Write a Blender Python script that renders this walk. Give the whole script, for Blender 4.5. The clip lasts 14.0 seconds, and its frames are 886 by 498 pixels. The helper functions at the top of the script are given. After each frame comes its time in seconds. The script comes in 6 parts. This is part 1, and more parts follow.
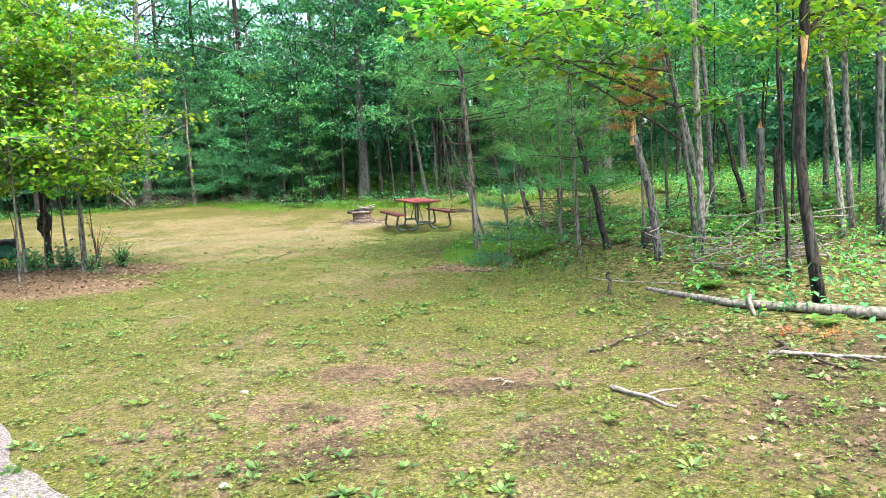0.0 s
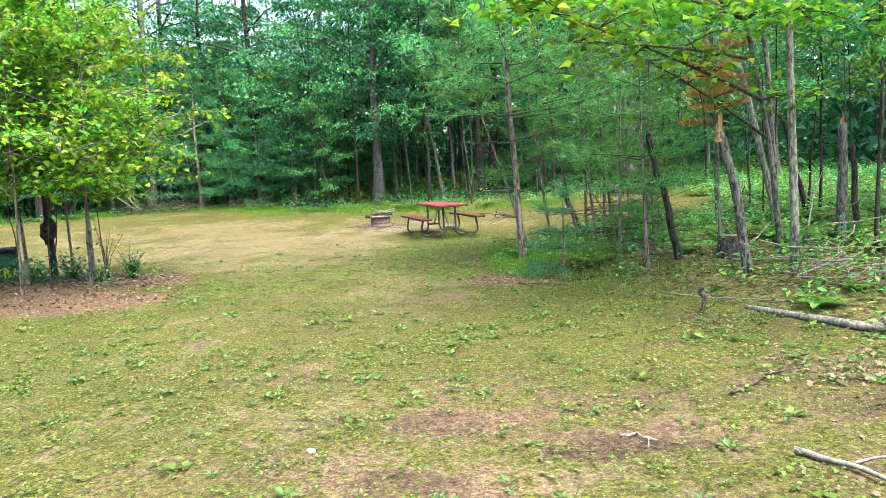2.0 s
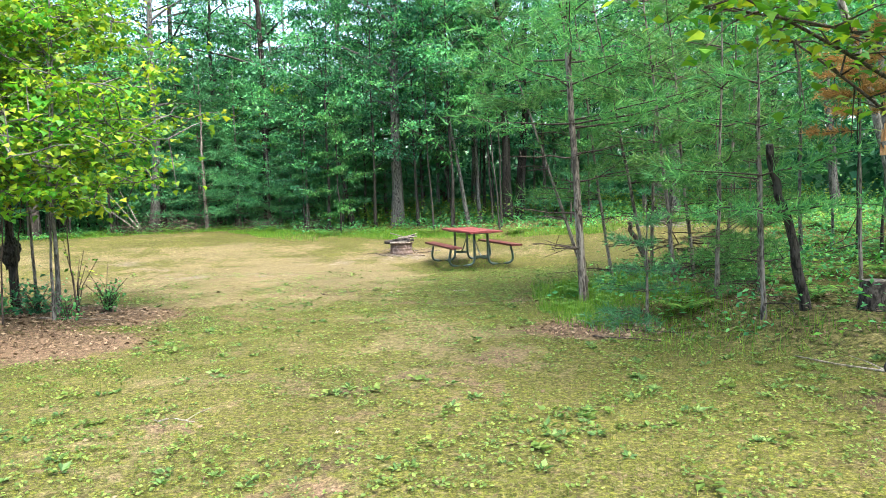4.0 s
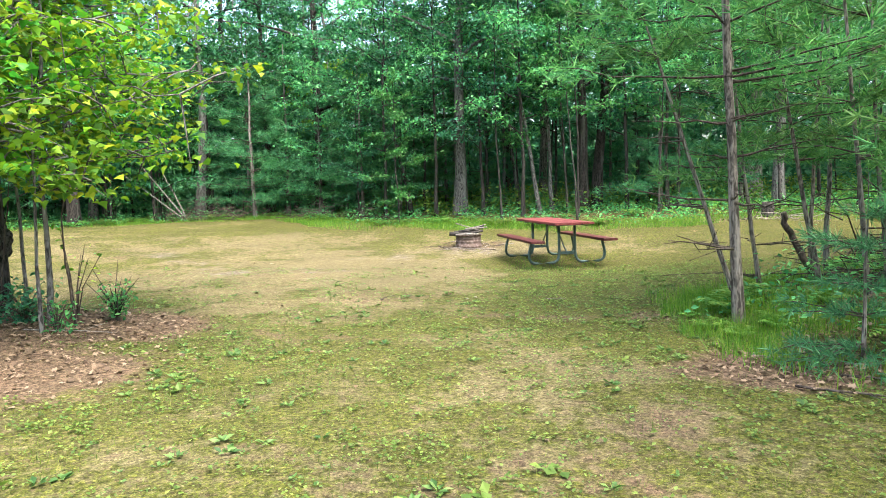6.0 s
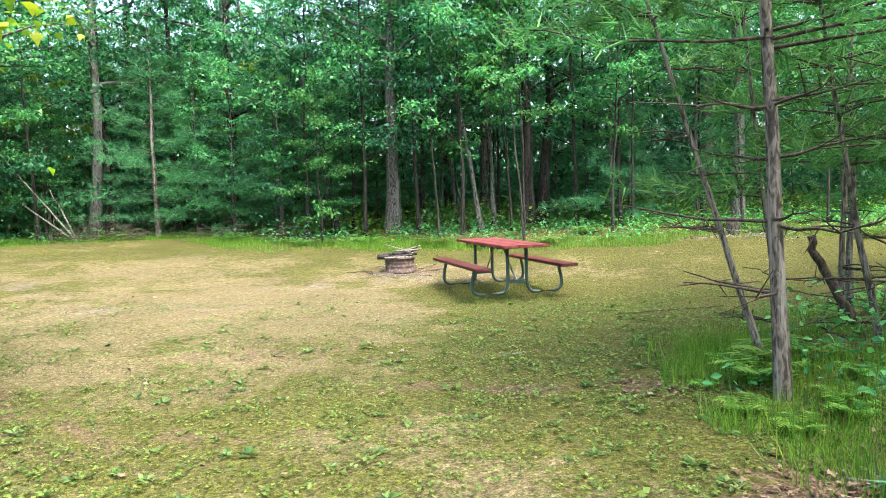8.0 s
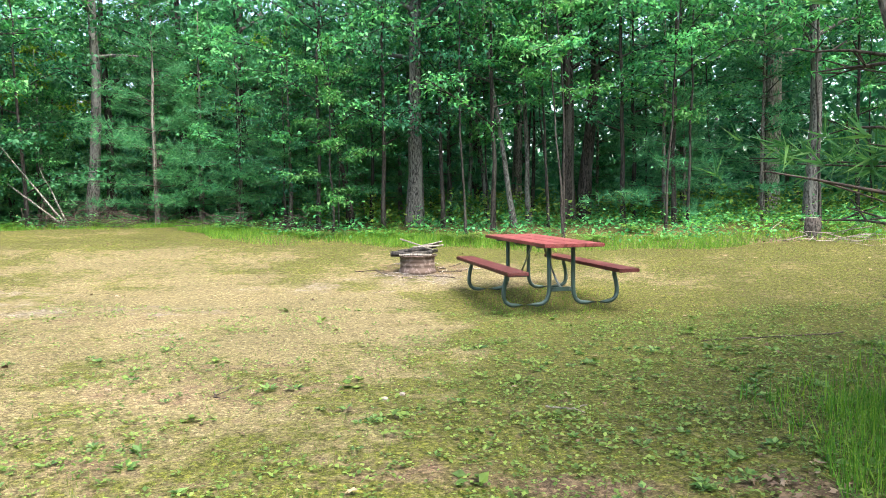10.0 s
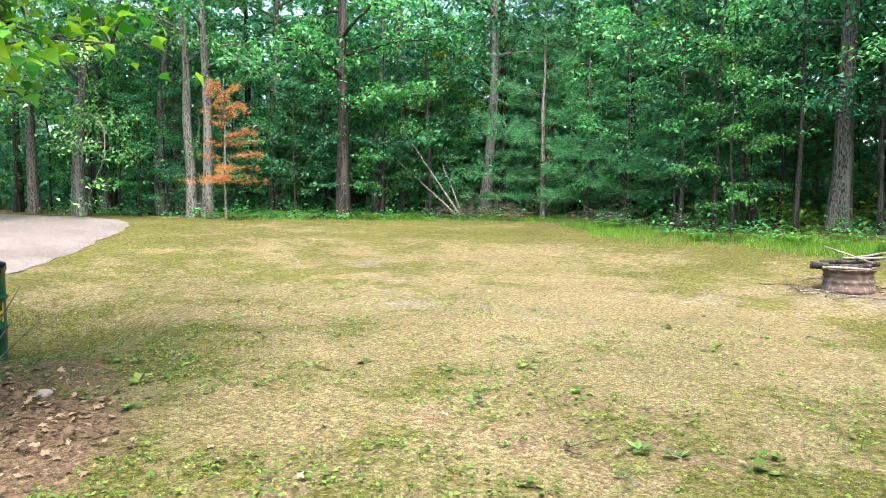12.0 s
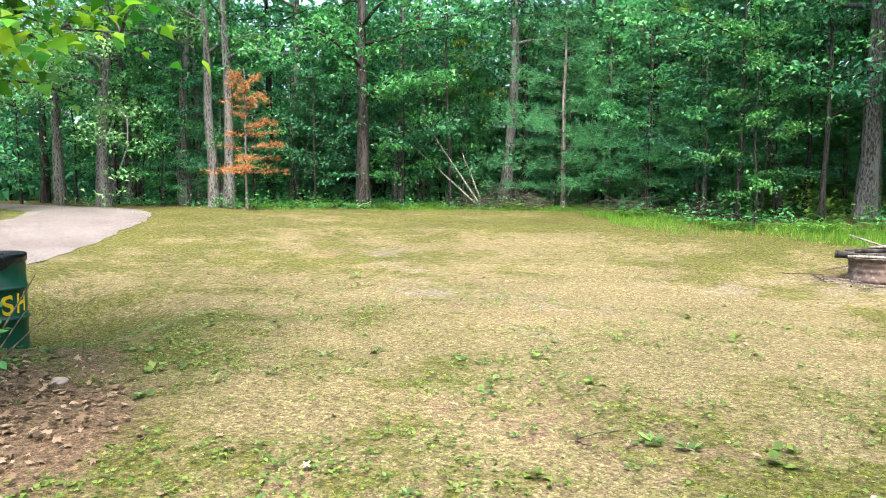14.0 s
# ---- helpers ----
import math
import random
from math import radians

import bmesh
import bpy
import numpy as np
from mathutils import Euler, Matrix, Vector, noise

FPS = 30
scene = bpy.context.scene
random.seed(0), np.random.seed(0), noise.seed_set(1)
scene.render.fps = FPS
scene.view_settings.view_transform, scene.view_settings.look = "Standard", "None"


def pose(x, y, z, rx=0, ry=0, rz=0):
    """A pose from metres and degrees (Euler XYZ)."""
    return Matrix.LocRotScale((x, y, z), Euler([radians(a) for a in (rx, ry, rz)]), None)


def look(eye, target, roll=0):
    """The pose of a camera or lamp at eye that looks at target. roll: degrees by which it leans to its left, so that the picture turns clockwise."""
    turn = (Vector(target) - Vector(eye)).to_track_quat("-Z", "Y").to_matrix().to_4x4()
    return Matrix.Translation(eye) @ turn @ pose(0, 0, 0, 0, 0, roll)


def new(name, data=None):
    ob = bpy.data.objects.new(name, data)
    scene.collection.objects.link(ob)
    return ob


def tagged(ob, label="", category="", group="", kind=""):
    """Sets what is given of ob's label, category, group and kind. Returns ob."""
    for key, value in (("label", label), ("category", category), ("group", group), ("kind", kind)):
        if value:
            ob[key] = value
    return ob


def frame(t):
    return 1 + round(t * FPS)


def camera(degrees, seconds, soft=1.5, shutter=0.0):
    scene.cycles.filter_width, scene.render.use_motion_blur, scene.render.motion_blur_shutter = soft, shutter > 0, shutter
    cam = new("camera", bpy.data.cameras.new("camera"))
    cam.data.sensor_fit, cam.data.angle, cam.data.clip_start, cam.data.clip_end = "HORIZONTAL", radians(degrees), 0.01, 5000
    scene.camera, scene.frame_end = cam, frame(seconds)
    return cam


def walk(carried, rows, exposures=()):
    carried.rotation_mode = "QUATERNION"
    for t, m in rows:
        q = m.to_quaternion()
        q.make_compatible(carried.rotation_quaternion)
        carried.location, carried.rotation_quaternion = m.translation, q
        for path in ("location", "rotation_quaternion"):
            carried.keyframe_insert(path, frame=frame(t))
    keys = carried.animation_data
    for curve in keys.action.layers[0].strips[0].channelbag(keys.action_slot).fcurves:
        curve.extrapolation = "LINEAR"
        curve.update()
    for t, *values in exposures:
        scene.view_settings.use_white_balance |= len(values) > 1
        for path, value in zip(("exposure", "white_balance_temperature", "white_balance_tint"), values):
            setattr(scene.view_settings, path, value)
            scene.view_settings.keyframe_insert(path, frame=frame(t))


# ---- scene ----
cam = camera(63.8, 14.0, 0.8)
PATH = [
    (0, (0.514, 0.733, 1.499), (0.453, 2.719, 1.279), -3.3),
    (0.5, (0.379, 0.774, 1.526), (0.323, 2.761, 1.305), -3.4),
    (1, (0.249, 1.066, 1.463), (0.187, 3.054, 1.253), -3.5),
    (1.5, (0.016, 1.399, 1.513), (-0.043, 3.386, 1.298), -3.6),
    (2, (-0.181, 1.79, 1.514), (-0.241, 3.778, 1.302), -3.4),
    (2.2, (-0.22, 1.983, 1.496), (-0.282, 3.971, 1.286), -3.4),
    (4.3, (-0.779, 4.202, 1.463), (-0.884, 6.195, 1.328), -1.7),
    (4.5, (-0.863, 4.42, 1.463), (-1.032, 6.408, 1.33), -1.7),
    (5, (-1.017, 4.979, 1.439), (-1.294, 6.954, 1.293), -2.1),
    (5.5, (-1.126, 5.55, 1.423), (-1.418, 7.522, 1.261), -2.5),
    (6, (-1.24, 6.175, 1.394), (-1.472, 8.155, 1.228), -1.9),
    (6.5, (-1.289, 6.795, 1.387), (-1.447, 8.782, 1.218), -1.4),
    (7, (-1.335, 7.359, 1.389), (-1.446, 9.35, 1.235), -1.4),
    (7.5, (-1.307, 7.946, 1.385), (-1.379, 9.939, 1.246), -1.7),
    (7.7, (-1.279, 8.185, 1.404), (-1.34, 10.179, 1.273), -2.0),
    (9.8, (-1.274, 10.506, 1.269), (-1.375, 12.499, 1.139), -0.5),
    (10, (-1.307, 10.704, 1.262), (-1.447, 12.694, 1.123), -0.7),
    (10.5, (-1.409, 11.149, 1.245), (-1.694, 13.123, 1.094), -0.9),
    (11, (-1.5, 11.51, 1.242), (-2.063, 13.424, 1.105), -0.4),
    (11.5, (-1.642, 11.83, 1.21), (-2.484, 13.639, 1.077), 0.0),
    (12, (-1.713, 12.011, 1.205), (-2.839, 13.657, 1.065), 0.3),
    (12.5, (-1.684, 12.09, 1.197), (-3.036, 13.556, 1.042), 0.4),
    (13, (-1.667, 12.091, 1.196), (-3.104, 13.473, 1.036), 0.1),
    (13.5, (-1.685, 12.085, 1.195), (-3.096, 13.493, 1.03), -0.2),
    (14, (-1.681, 12.082, 1.197), (-2.857, 13.69, 1.028), 0.1),
]
walk(cam, [(t, look(eye, target, roll)) for t, eye, target, roll in PATH])

# ---- sky, sun, exposure ----
world = bpy.data.worlds.new("world")
scene.world = world
world.use_nodes = True
wn = world.node_tree
sky = wn.nodes.new("ShaderNodeTexSky")
sky.sky_type = 'NISHITA'
sky.sun_disc = False
sky.sun_elevation, sky.sun_rotation = radians(63), radians(138)
sky.air_density, sky.dust_density, sky.ozone_density = 1.0, 5.0, 1.0
wn.links.new(sky.outputs[0], wn.nodes["Background"].inputs[0])
wn.nodes["Background"].inputs[1].default_value = 0.15
sun = new("sun", bpy.data.lights.new("sun", 'SUN'))
sun.data.energy, sun.data.angle, sun.data.color = 1.5, radians(50), (1.0, 0.94, 0.82)
sun.matrix_world = look((0, 0, 0), (-0.30, 0.33, -0.895))
scene.view_settings.exposure = 2.64


# ---- materials ----
def material(name, rough=0.8, metal=0.0):
    m = bpy.data.materials.new(name)
    m.use_nodes = True
    n = m.node_tree.nodes
    b = n["Principled BSDF"]
    b.inputs["Roughness"].default_value, b.inputs["Metallic"].default_value = rough, metal
    b.inputs["Specular IOR Level"].default_value = 0.3
    return m, m.node_tree, b


def noise_ramp(nt, scale, stops, detail=5.0, vector=None, distort=0.0, rough=0.5):
    """Noise through a colour ramp. stops: (place, colour)."""
    t = nt.nodes.new("ShaderNodeTexNoise")
    t.inputs["Scale"].default_value, t.inputs["Detail"].default_value = scale, detail
    t.inputs["Distortion"].default_value, t.inputs["Roughness"].default_value = distort, rough
    if vector:
        nt.links.new(vector, t.inputs["Vector"])
    r = nt.nodes.new("ShaderNodeValToRGB")
    while len(r.color_ramp.elements) < len(stops):
        r.color_ramp.elements.new(0.5)
    for e, (p, c) in zip(r.color_ramp.elements, stops):
        e.position, e.color = p, (*c, 1)
    nt.links.new(t.outputs["Fac"], r.inputs[0])
    return t, r


def mix(nt, fac, a, b, mode='MIX'):
    n = nt.nodes.new("ShaderNodeMix")
    n.data_type, n.blend_type = 'RGBA', mode
    for sock, v in ((n.inputs[0], fac), (n.inputs[6], a), (n.inputs[7], b)):
        if isinstance(v, (int, float)):
            sock.default_value = v
        elif isinstance(v, tuple):
            sock.default_value = (*v, 1)
        else:
            nt.links.new(v, sock)
    return n.outputs[2]


def math_node(nt, op, a, b=None, clamp=False):
    n = nt.nodes.new("ShaderNodeMath")
    n.operation, n.use_clamp = op, clamp
    for sock, v in zip(n.inputs, (a, b)):
        if v is None:
            continue
        if isinstance(v, (int, float)):
            sock.default_value = v
        else:
            nt.links.new(v, sock)
    return n.outputs[0]


def bump(nt, b, height, strength, distance):
    n = nt.nodes.new("ShaderNodeBump")
    n.inputs["Strength"].default_value, n.inputs["Distance"].default_value = strength, distance
    nt.links.new(height, n.inputs["Height"])
    nt.links.new(n.outputs[0], b.inputs["Normal"])


def coords(nt, stretch=(1, 1, 1)):
    c = nt.nodes.new("ShaderNodeTexCoord")
    m = nt.nodes.new("ShaderNodeMapping")
    m.inputs["Scale"].default_value = stretch
    nt.links.new(c.outputs["Object"], m.inputs["Vector"])
    return m.outputs[0]


def leaf_material(name, dark, mid, light, glow=0.45, rough=0.5, tint=(0.85, 1.0, 0.6)):
    """Thin leaves: light passes through; every leaf has a shade of its own."""
    m, nt, b = material(name, rough)
    geo = nt.nodes.new("ShaderNodeNewGeometry")
    r = nt.nodes.new("ShaderNodeValToRGB")
    r.color_ramp.elements.new(0.5)
    for e, (p, c) in zip(r.color_ramp.elements, ((0.0, dark), (0.55, mid), (1.0, light))):
        e.position, e.color = p, (*c, 1)
    nt.links.new(geo.outputs["Random Per Island"], r.inputs[0])
    info = nt.nodes.new("ShaderNodeObjectInfo")
    hsv = nt.nodes.new("ShaderNodeHueSaturation")
    nt.links.new(r.outputs[0], hsv.inputs["Color"])
    nt.links.new(math_node(nt, 'MULTIPLY_ADD', info.outputs["Random"], 0.04), hsv.inputs["Hue"])
    hsv.inputs["Hue"].links[0].from_node.inputs[2].default_value = 0.48
    nt.links.new(math_node(nt, 'MULTIPLY_ADD', info.outputs["Random"], 0.5), hsv.inputs["Value"])
    hsv.inputs["Value"].links[0].from_node.inputs[2].default_value = 0.75
    nt.links.new(hsv.outputs[0], b.inputs["Base Color"])
    tr = nt.nodes.new("ShaderNodeBsdfTranslucent")
    nt.links.new(mix(nt, 0.6, hsv.outputs[0], tint, 'MULTIPLY'), tr.inputs["Color"])
    mx = nt.nodes.new("ShaderNodeMixShader")
    mx.inputs[0].default_value = glow
    nt.links.new(b.outputs[0], mx.inputs[1])
    nt.links.new(tr.outputs[0], mx.inputs[2])
    nt.links.new(mx.outputs[0], nt.nodes["Material Output"].inputs["Surface"])
    return m


def bark_material(name, dark, light, patch=None, scale=9.0):
    m, nt, b = material(name, 0.9)
    v = coords(nt, (1, 1, 0.33))
    t, r = noise_ramp(nt, scale * 4, ((0.40, dark), (0.60, light)), 8, v, 0.6)
    col = r.outputs[0]
    t2, r2 = noise_ramp(nt, scale * 0.9, ((0.50, (0, 0, 0)), (0.60, (1, 1, 1))), 6)
    col = mix(nt, math_node(nt, 'MULTIPLY', r2.outputs[0], 0.55), col, patch or tuple(0.6 * c for c in light))
    nt.links.new(col, b.inputs["Base Color"])
    bump(nt, b, t.outputs["Fac"], 0.9, 0.02)
    return m


MAPLE = leaf_material("leaf_maple_yellow_green", (0.035, 0.16, 0.018), (0.115, 0.30, 0.022), (0.32, 0.45, 0.03), 0.5, tint=(0.95, 1.0, 0.45))
GREEN = leaf_material("leaf_fresh_green", (0.022, 0.13, 0.05), (0.068, 0.30, 0.10), (0.18, 0.46, 0.15), 0.48)
DEEP = leaf_material("leaf_deep_green", (0.012, 0.085, 0.042), (0.03, 0.155, 0.07), (0.085, 0.27, 0.12), 0.4)
PALE = leaf_material("leaf_pale_green", (0.07, 0.20, 0.06), (0.14, 0.30, 0.10), (0.25, 0.40, 0.17), 0.45)
NEEDLE = leaf_material("needle_blue_green", (0.025, 0.135, 0.06), (0.065, 0.25, 0.105), (0.15, 0.38, 0.155), 0.5)
WEED = leaf_material("weed_green", (0.04, 0.09, 0.014), (0.085, 0.155, 0.026), (0.165, 0.245, 0.052), 0.35)
NEEDLE_SOFT = leaf_material("needle_soft_green", (0.035, 0.14, 0.045), (0.085, 0.255, 0.075), (0.19, 0.39, 0.115), 0.5)
DOCK = leaf_material("weed_broad_leaf", (0.025, 0.075, 0.018), (0.065, 0.145, 0.034), (0.15, 0.25, 0.07), 0.35)
SPRUCE = leaf_material("needle_dark_green", (0.025, 0.10, 0.04), (0.045, 0.16, 0.06), (0.09, 0.24, 0.085), 0.35)
DEAD_NEEDLE = leaf_material("needle_dead_orange", (0.22, 0.085, 0.03), (0.36, 0.15, 0.06), (0.48, 0.24, 0.11), 0.3)
FERN = leaf_material("fern_green", (0.045, 0.16, 0.025), (0.11, 0.27, 0.04), (0.27, 0.38, 0.07), 0.45)
GRASS = leaf_material("grass_green", (0.04, 0.08, 0.01), (0.078, 0.125, 0.016), (0.16, 0.185, 0.035), 0.35)
LUSH = leaf_material("grass_lush", (0.04, 0.13, 0.012), (0.09, 0.21, 0.018), (0.21, 0.31, 0.035), 0.45)
STRAW = leaf_material("grass_dry_straw", (0.075, 0.06, 0.03), (0.14, 0.118, 0.062), (0.21, 0.187, 0.115), 0.35, 0.8)
LITTER = leaf_material("leaf_litter_brown", (0.055, 0.036, 0.022), (0.14, 0.098, 0.062), (0.26, 0.20, 0.14), 0.1, 0.8)

BARK = bark_material("bark_grey_brown", (0.022, 0.022, 0.021), (0.135, 0.132, 0.125), (0.17, 0.175, 0.16))
BARK_DARK = bark_material("bark_dark", (0.004, 0.0035, 0.003), (0.04, 0.034, 0.03), (0.075, 0.072, 0.065))
BARK_PALE = bark_material("bark_pale_grey", (0.075, 0.07, 0.06), (0.30, 0.285, 0.26), (0.10, 0.12, 0.085))
BARK_PINE = bark_material("bark_pine", (0.035, 0.03, 0.026), (0.16, 0.142, 0.125), (0.28, 0.265, 0.245))
WOOD_BARE = bark_material("wood_broken_orange", (0.28, 0.14, 0.06), (0.55, 0.32, 0.16))
WOOD_GREY = bark_material("wood_weathered_grey", (0.10, 0.09, 0.078), (0.26, 0.238, 0.21), (0.20, 0.182, 0.16))
TWIG = bark_material("twig_brown", (0.02, 0.016, 0.013), (0.09, 0.07, 0.058))
CHAR = bark_material("wood_charred", (0.006, 0.006, 0.006), (0.035, 0.032, 0.03), (0.10, 0.09, 0.08))


def ground_material():
    """Lawn with dry, bare and leaf-strewn patches; the vertex layer 'zones' holds dry, bare and forest shares."""
    m, nt, b = material("ground_turf", 0.95)
    b.inputs["Specular IOR Level"].default_value = 0.1
    at = nt.nodes.new("ShaderNodeAttribute")
    at.attribute_name = "zones"
    sep = nt.nodes.new("ShaderNodeSeparateColor")
    nt.links.new(at.outputs["Color"], sep.inputs[0])
    dry, bare, wood = sep.outputs
    v = coords(nt)
    fine, turf = noise_ramp(nt, 26, ((0.34, (0.010, 0.014, 0.003)), (0.5, (0.046, 0.056, 0.0105)), (0.66, (0.140, 0.145, 0.033))), 10, v, 0.4, 0.82)
    _, straw = noise_ramp(nt, 30, ((0.34, (0.035, 0.027, 0.012)), (0.5, (0.112, 0.099, 0.054)), (0.66, (0.212, 0.193, 0.130))), 10, v, 0.4, 0.82)
    _, earth = noise_ramp(nt, 22, ((0.34, (0.016, 0.011, 0.008)), (0.5, (0.082, 0.057, 0.041)), (0.66, (0.19, 0.143, 0.11))), 10, v, 0.3, 0.85)
    _, floor_c = noise_ramp(nt, 16, ((0.34, (0.014, 0.018, 0.007)), (0.5, (0.075, 0.082, 0.024)), (0.66, (0.17, 0.15, 0.075))), 8, v)
    mid, _ = noise_ramp(nt, 1.7, ((0, (0, 0, 0)), (1, (1, 1, 1))), 6, v)
    sml, _ = noise_ramp(nt, 9, ((0, (0, 0, 0)), (1, (1, 1, 1))), 6, v)

    def share(s, gain=3.0):
        # A soft threshold of the zone, broken up by noise at two scales.
        n = math_node(nt, 'ADD', math_node(nt, 'MULTIPLY', mid.outputs["Fac"], 1.0), math_node(nt, 'MULTIPLY', sml.outputs["Fac"], 0.9))
        d = math_node(nt, 'SUBTRACT', math_node(nt, 'ADD', s, 0.45), n)
        return math_node(nt, 'ADD', math_node(nt, 'MULTIPLY', d, gain), 0.5, True)

    _, crumbs = noise_ramp(nt, 13, ((0.56, (0, 0, 0)), (0.66, (1, 1, 1))), 8, v, 0.5)
    c = mix(nt, share(dry, 4.2), turf.outputs[0], straw.outputs[0])
    c = mix(nt, math_node(nt, 'MULTIPLY', crumbs.outputs[0], 0.6), c, earth.outputs[0])
    c = mix(nt, share(bare, 3.5), c, earth.outputs[0])
    c = mix(nt, share(wood, 4.0), c, floor_c.outputs[0])
    dn = nt.nodes.new("ShaderNodeAttribute")
    dn.attribute_name = "soil"
    _, mould = noise_ramp(nt, 24, ((0.34, (0.008, 0.006, 0.005)), (0.5, (0.036, 0.026, 0.018)), (0.66, (0.115, 0.085, 0.06))), 10, v, 0.3, 0.85)
    c = mix(nt, share(dn.outputs["Fac"], 3.0), c, mould.outputs[0])
    _, grit = noise_ramp(nt, 24, ((0.36, (0.04, 0.035, 0.032)), (0.62, (0.205, 0.185, 0.17))), 10, v, 0.2, 0.85)
    c = mix(nt, share(at.outputs["Alpha"], 4.0), c, grit.outputs[0])
    _, broad = noise_ramp(nt, 0.75, ((0.3, (0.78, 0.80, 0.74)), (0.7, (1.15, 1.12, 1.1))), 6, v)
    c = mix(nt, 1.0, c, broad.outputs[0], 'MULTIPLY')
    # Blades, crumbs and small leaves, each with a shade of its own.
    wob = nt.nodes.new("ShaderNodeVectorMath")
    wob.operation = 'MULTIPLY_ADD'
    wob.inputs[1].default_value = (0.02, 0.02, 0.02)
    nt.links.new(sml.outputs["Color"], wob.inputs[0])
    nt.links.new(v, wob.inputs[2])
    for size, low, high in ((48, 0.60, 1.42), (115, 0.60, 1.45)):
        cell = nt.nodes.new("ShaderNodeTexVoronoi")
        cell.inputs["Scale"].default_value = size
        nt.links.new(wob.outputs[0], cell.inputs["Vector"])
        cs = nt.nodes.new("ShaderNodeSeparateColor")
        nt.links.new(cell.outputs["Color"], cs.inputs[0])
        ramp = nt.nodes.new("ShaderNodeValToRGB")
        ramp.color_ramp.elements.new(0.5)
        for e, (q, k) in zip(ramp.color_ramp.elements, ((0.0, low), (0.5, 1.02), (1.0, high))):
            e.position, e.color = q, (k, k * 0.99, k * 0.95, 1)
        nt.links.new(cs.outputs[0], ramp.inputs[0])
        c = mix(nt, 1.0, c, ramp.outputs[0], 'MULTIPLY')
        pick = math_node(nt, 'GREATER_THAN', cs.outputs[1], 0.80)
        c = mix(nt, math_node(nt, 'MULTIPLY', pick, 0.22), c, earth.outputs[0])
        pick = math_node(nt, 'LESS_THAN', cs.outputs[1], 0.10)
        c = mix(nt, math_node(nt, 'MULTIPLY', pick, 0.4), c, straw.outputs[0])
    nt.links.new(c, b.inputs["Base Color"])
    bump(nt, b, math_node(nt, 'ADD', fine.outputs["Fac"], math_node(nt, 'ADD', sml.outputs["Fac"], cs.outputs[2])), 0.55, 0.012)
    return m


def gravel_material():
    m, nt, b = material("gravel", 0.9)
    v = coords(nt)
    t = nt.nodes.new("ShaderNodeTexVoronoi")
    t.inputs["Scale"].default_value = 95
    nt.links.new(v, t.inputs["Vector"])
    r = nt.nodes.new("ShaderNodeValToRGB")
    for e, (p, c) in zip(r.color_ramp.elements, ((0.0, (0.055, 0.05, 0.05)), (1.0, (0.23, 0.205, 0.203)))):
        e.position, e.color = p, (*c, 1)
    sep = nt.nodes.new("ShaderNodeSeparateColor")
    nt.links.new(t.outputs["Color"], sep.inputs[0])
    nt.links.new(sep.outputs[0], r.inputs[0])
    _, big = noise_ramp(nt, 0.9, ((0.35, (0.72, 0.70, 0.66)), (0.65, (1, 1, 1))), 6, v)
    nt.links.new(mix(nt, 1.0, r.outputs[0], big.outputs[0], 'MULTIPLY'), b.inputs["Base Color"])
    bump(nt, b, t.outputs["Distance"], 0.7, 0.015)
    return m


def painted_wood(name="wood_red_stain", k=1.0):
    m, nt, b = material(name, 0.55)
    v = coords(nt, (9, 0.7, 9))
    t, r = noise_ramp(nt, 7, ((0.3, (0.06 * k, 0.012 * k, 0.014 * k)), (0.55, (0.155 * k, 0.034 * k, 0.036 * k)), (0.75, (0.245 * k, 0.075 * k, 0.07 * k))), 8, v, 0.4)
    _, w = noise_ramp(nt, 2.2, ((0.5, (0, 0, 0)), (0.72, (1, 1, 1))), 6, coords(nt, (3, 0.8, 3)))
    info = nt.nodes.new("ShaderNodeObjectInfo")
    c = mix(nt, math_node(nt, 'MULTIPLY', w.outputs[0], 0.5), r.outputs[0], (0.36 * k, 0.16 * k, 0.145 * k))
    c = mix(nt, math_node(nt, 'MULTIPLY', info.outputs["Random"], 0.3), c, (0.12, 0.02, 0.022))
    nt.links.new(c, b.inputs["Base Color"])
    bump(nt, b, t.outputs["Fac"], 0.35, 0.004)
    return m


def worn_paint(name, base, worn, rough=0.4, metal=0.0, scale=6.0, cover=0.62):
    m, nt, b = material(name, rough, metal)
    t, r = noise_ramp(nt, scale, ((cover, base), (cover + 0.1, worn)), 8, coords(nt), 0.3)
    _, g = noise_ramp(nt, 1.8, ((0.3, (0.75, 0.75, 0.75)), (0.7, (1, 1, 1))), 5, coords(nt))
    nt.links.new(mix(nt, 1.0, r.outputs[0], g.outputs[0], 'MULTIPLY'), b.inputs["Base Color"])
    bump(nt, b, t.outputs["Fac"], 0.15, 0.003)
    return m


GROUND, GRAVEL, RED_WOOD = ground_material(), gravel_material(), painted_wood()
# Bench boards: the top's wood with its colours scaled down to 0.38.
BENCH_WOOD = painted_wood("wood_dark_maroon", 0.38)
PIPE = worn_paint("pipe_grey_green_paint", (0.075, 0.12, 0.115), (0.22, 0.22, 0.2), 0.45, 0.3, 14, 0.66)
STEEL = worn_paint("steel_galvanised", (0.4, 0.42, 0.42), (0.25, 0.2, 0.17), 0.4, 0.8, 20)
DRUM = worn_paint("drum_green_paint", (0.003, 0.062, 0.034), (0.012, 0.035, 0.022), 0.4, 0.0, 9, 0.68)
YELLOW = worn_paint("paint_yellow", (0.75, 0.50, 0.02), (0.45, 0.30, 0.03), 0.5, 0.0, 12, 0.66)
LINER = worn_paint("plastic_black", (0.008, 0.009, 0.013), (0.025, 0.025, 0.03), 0.22)
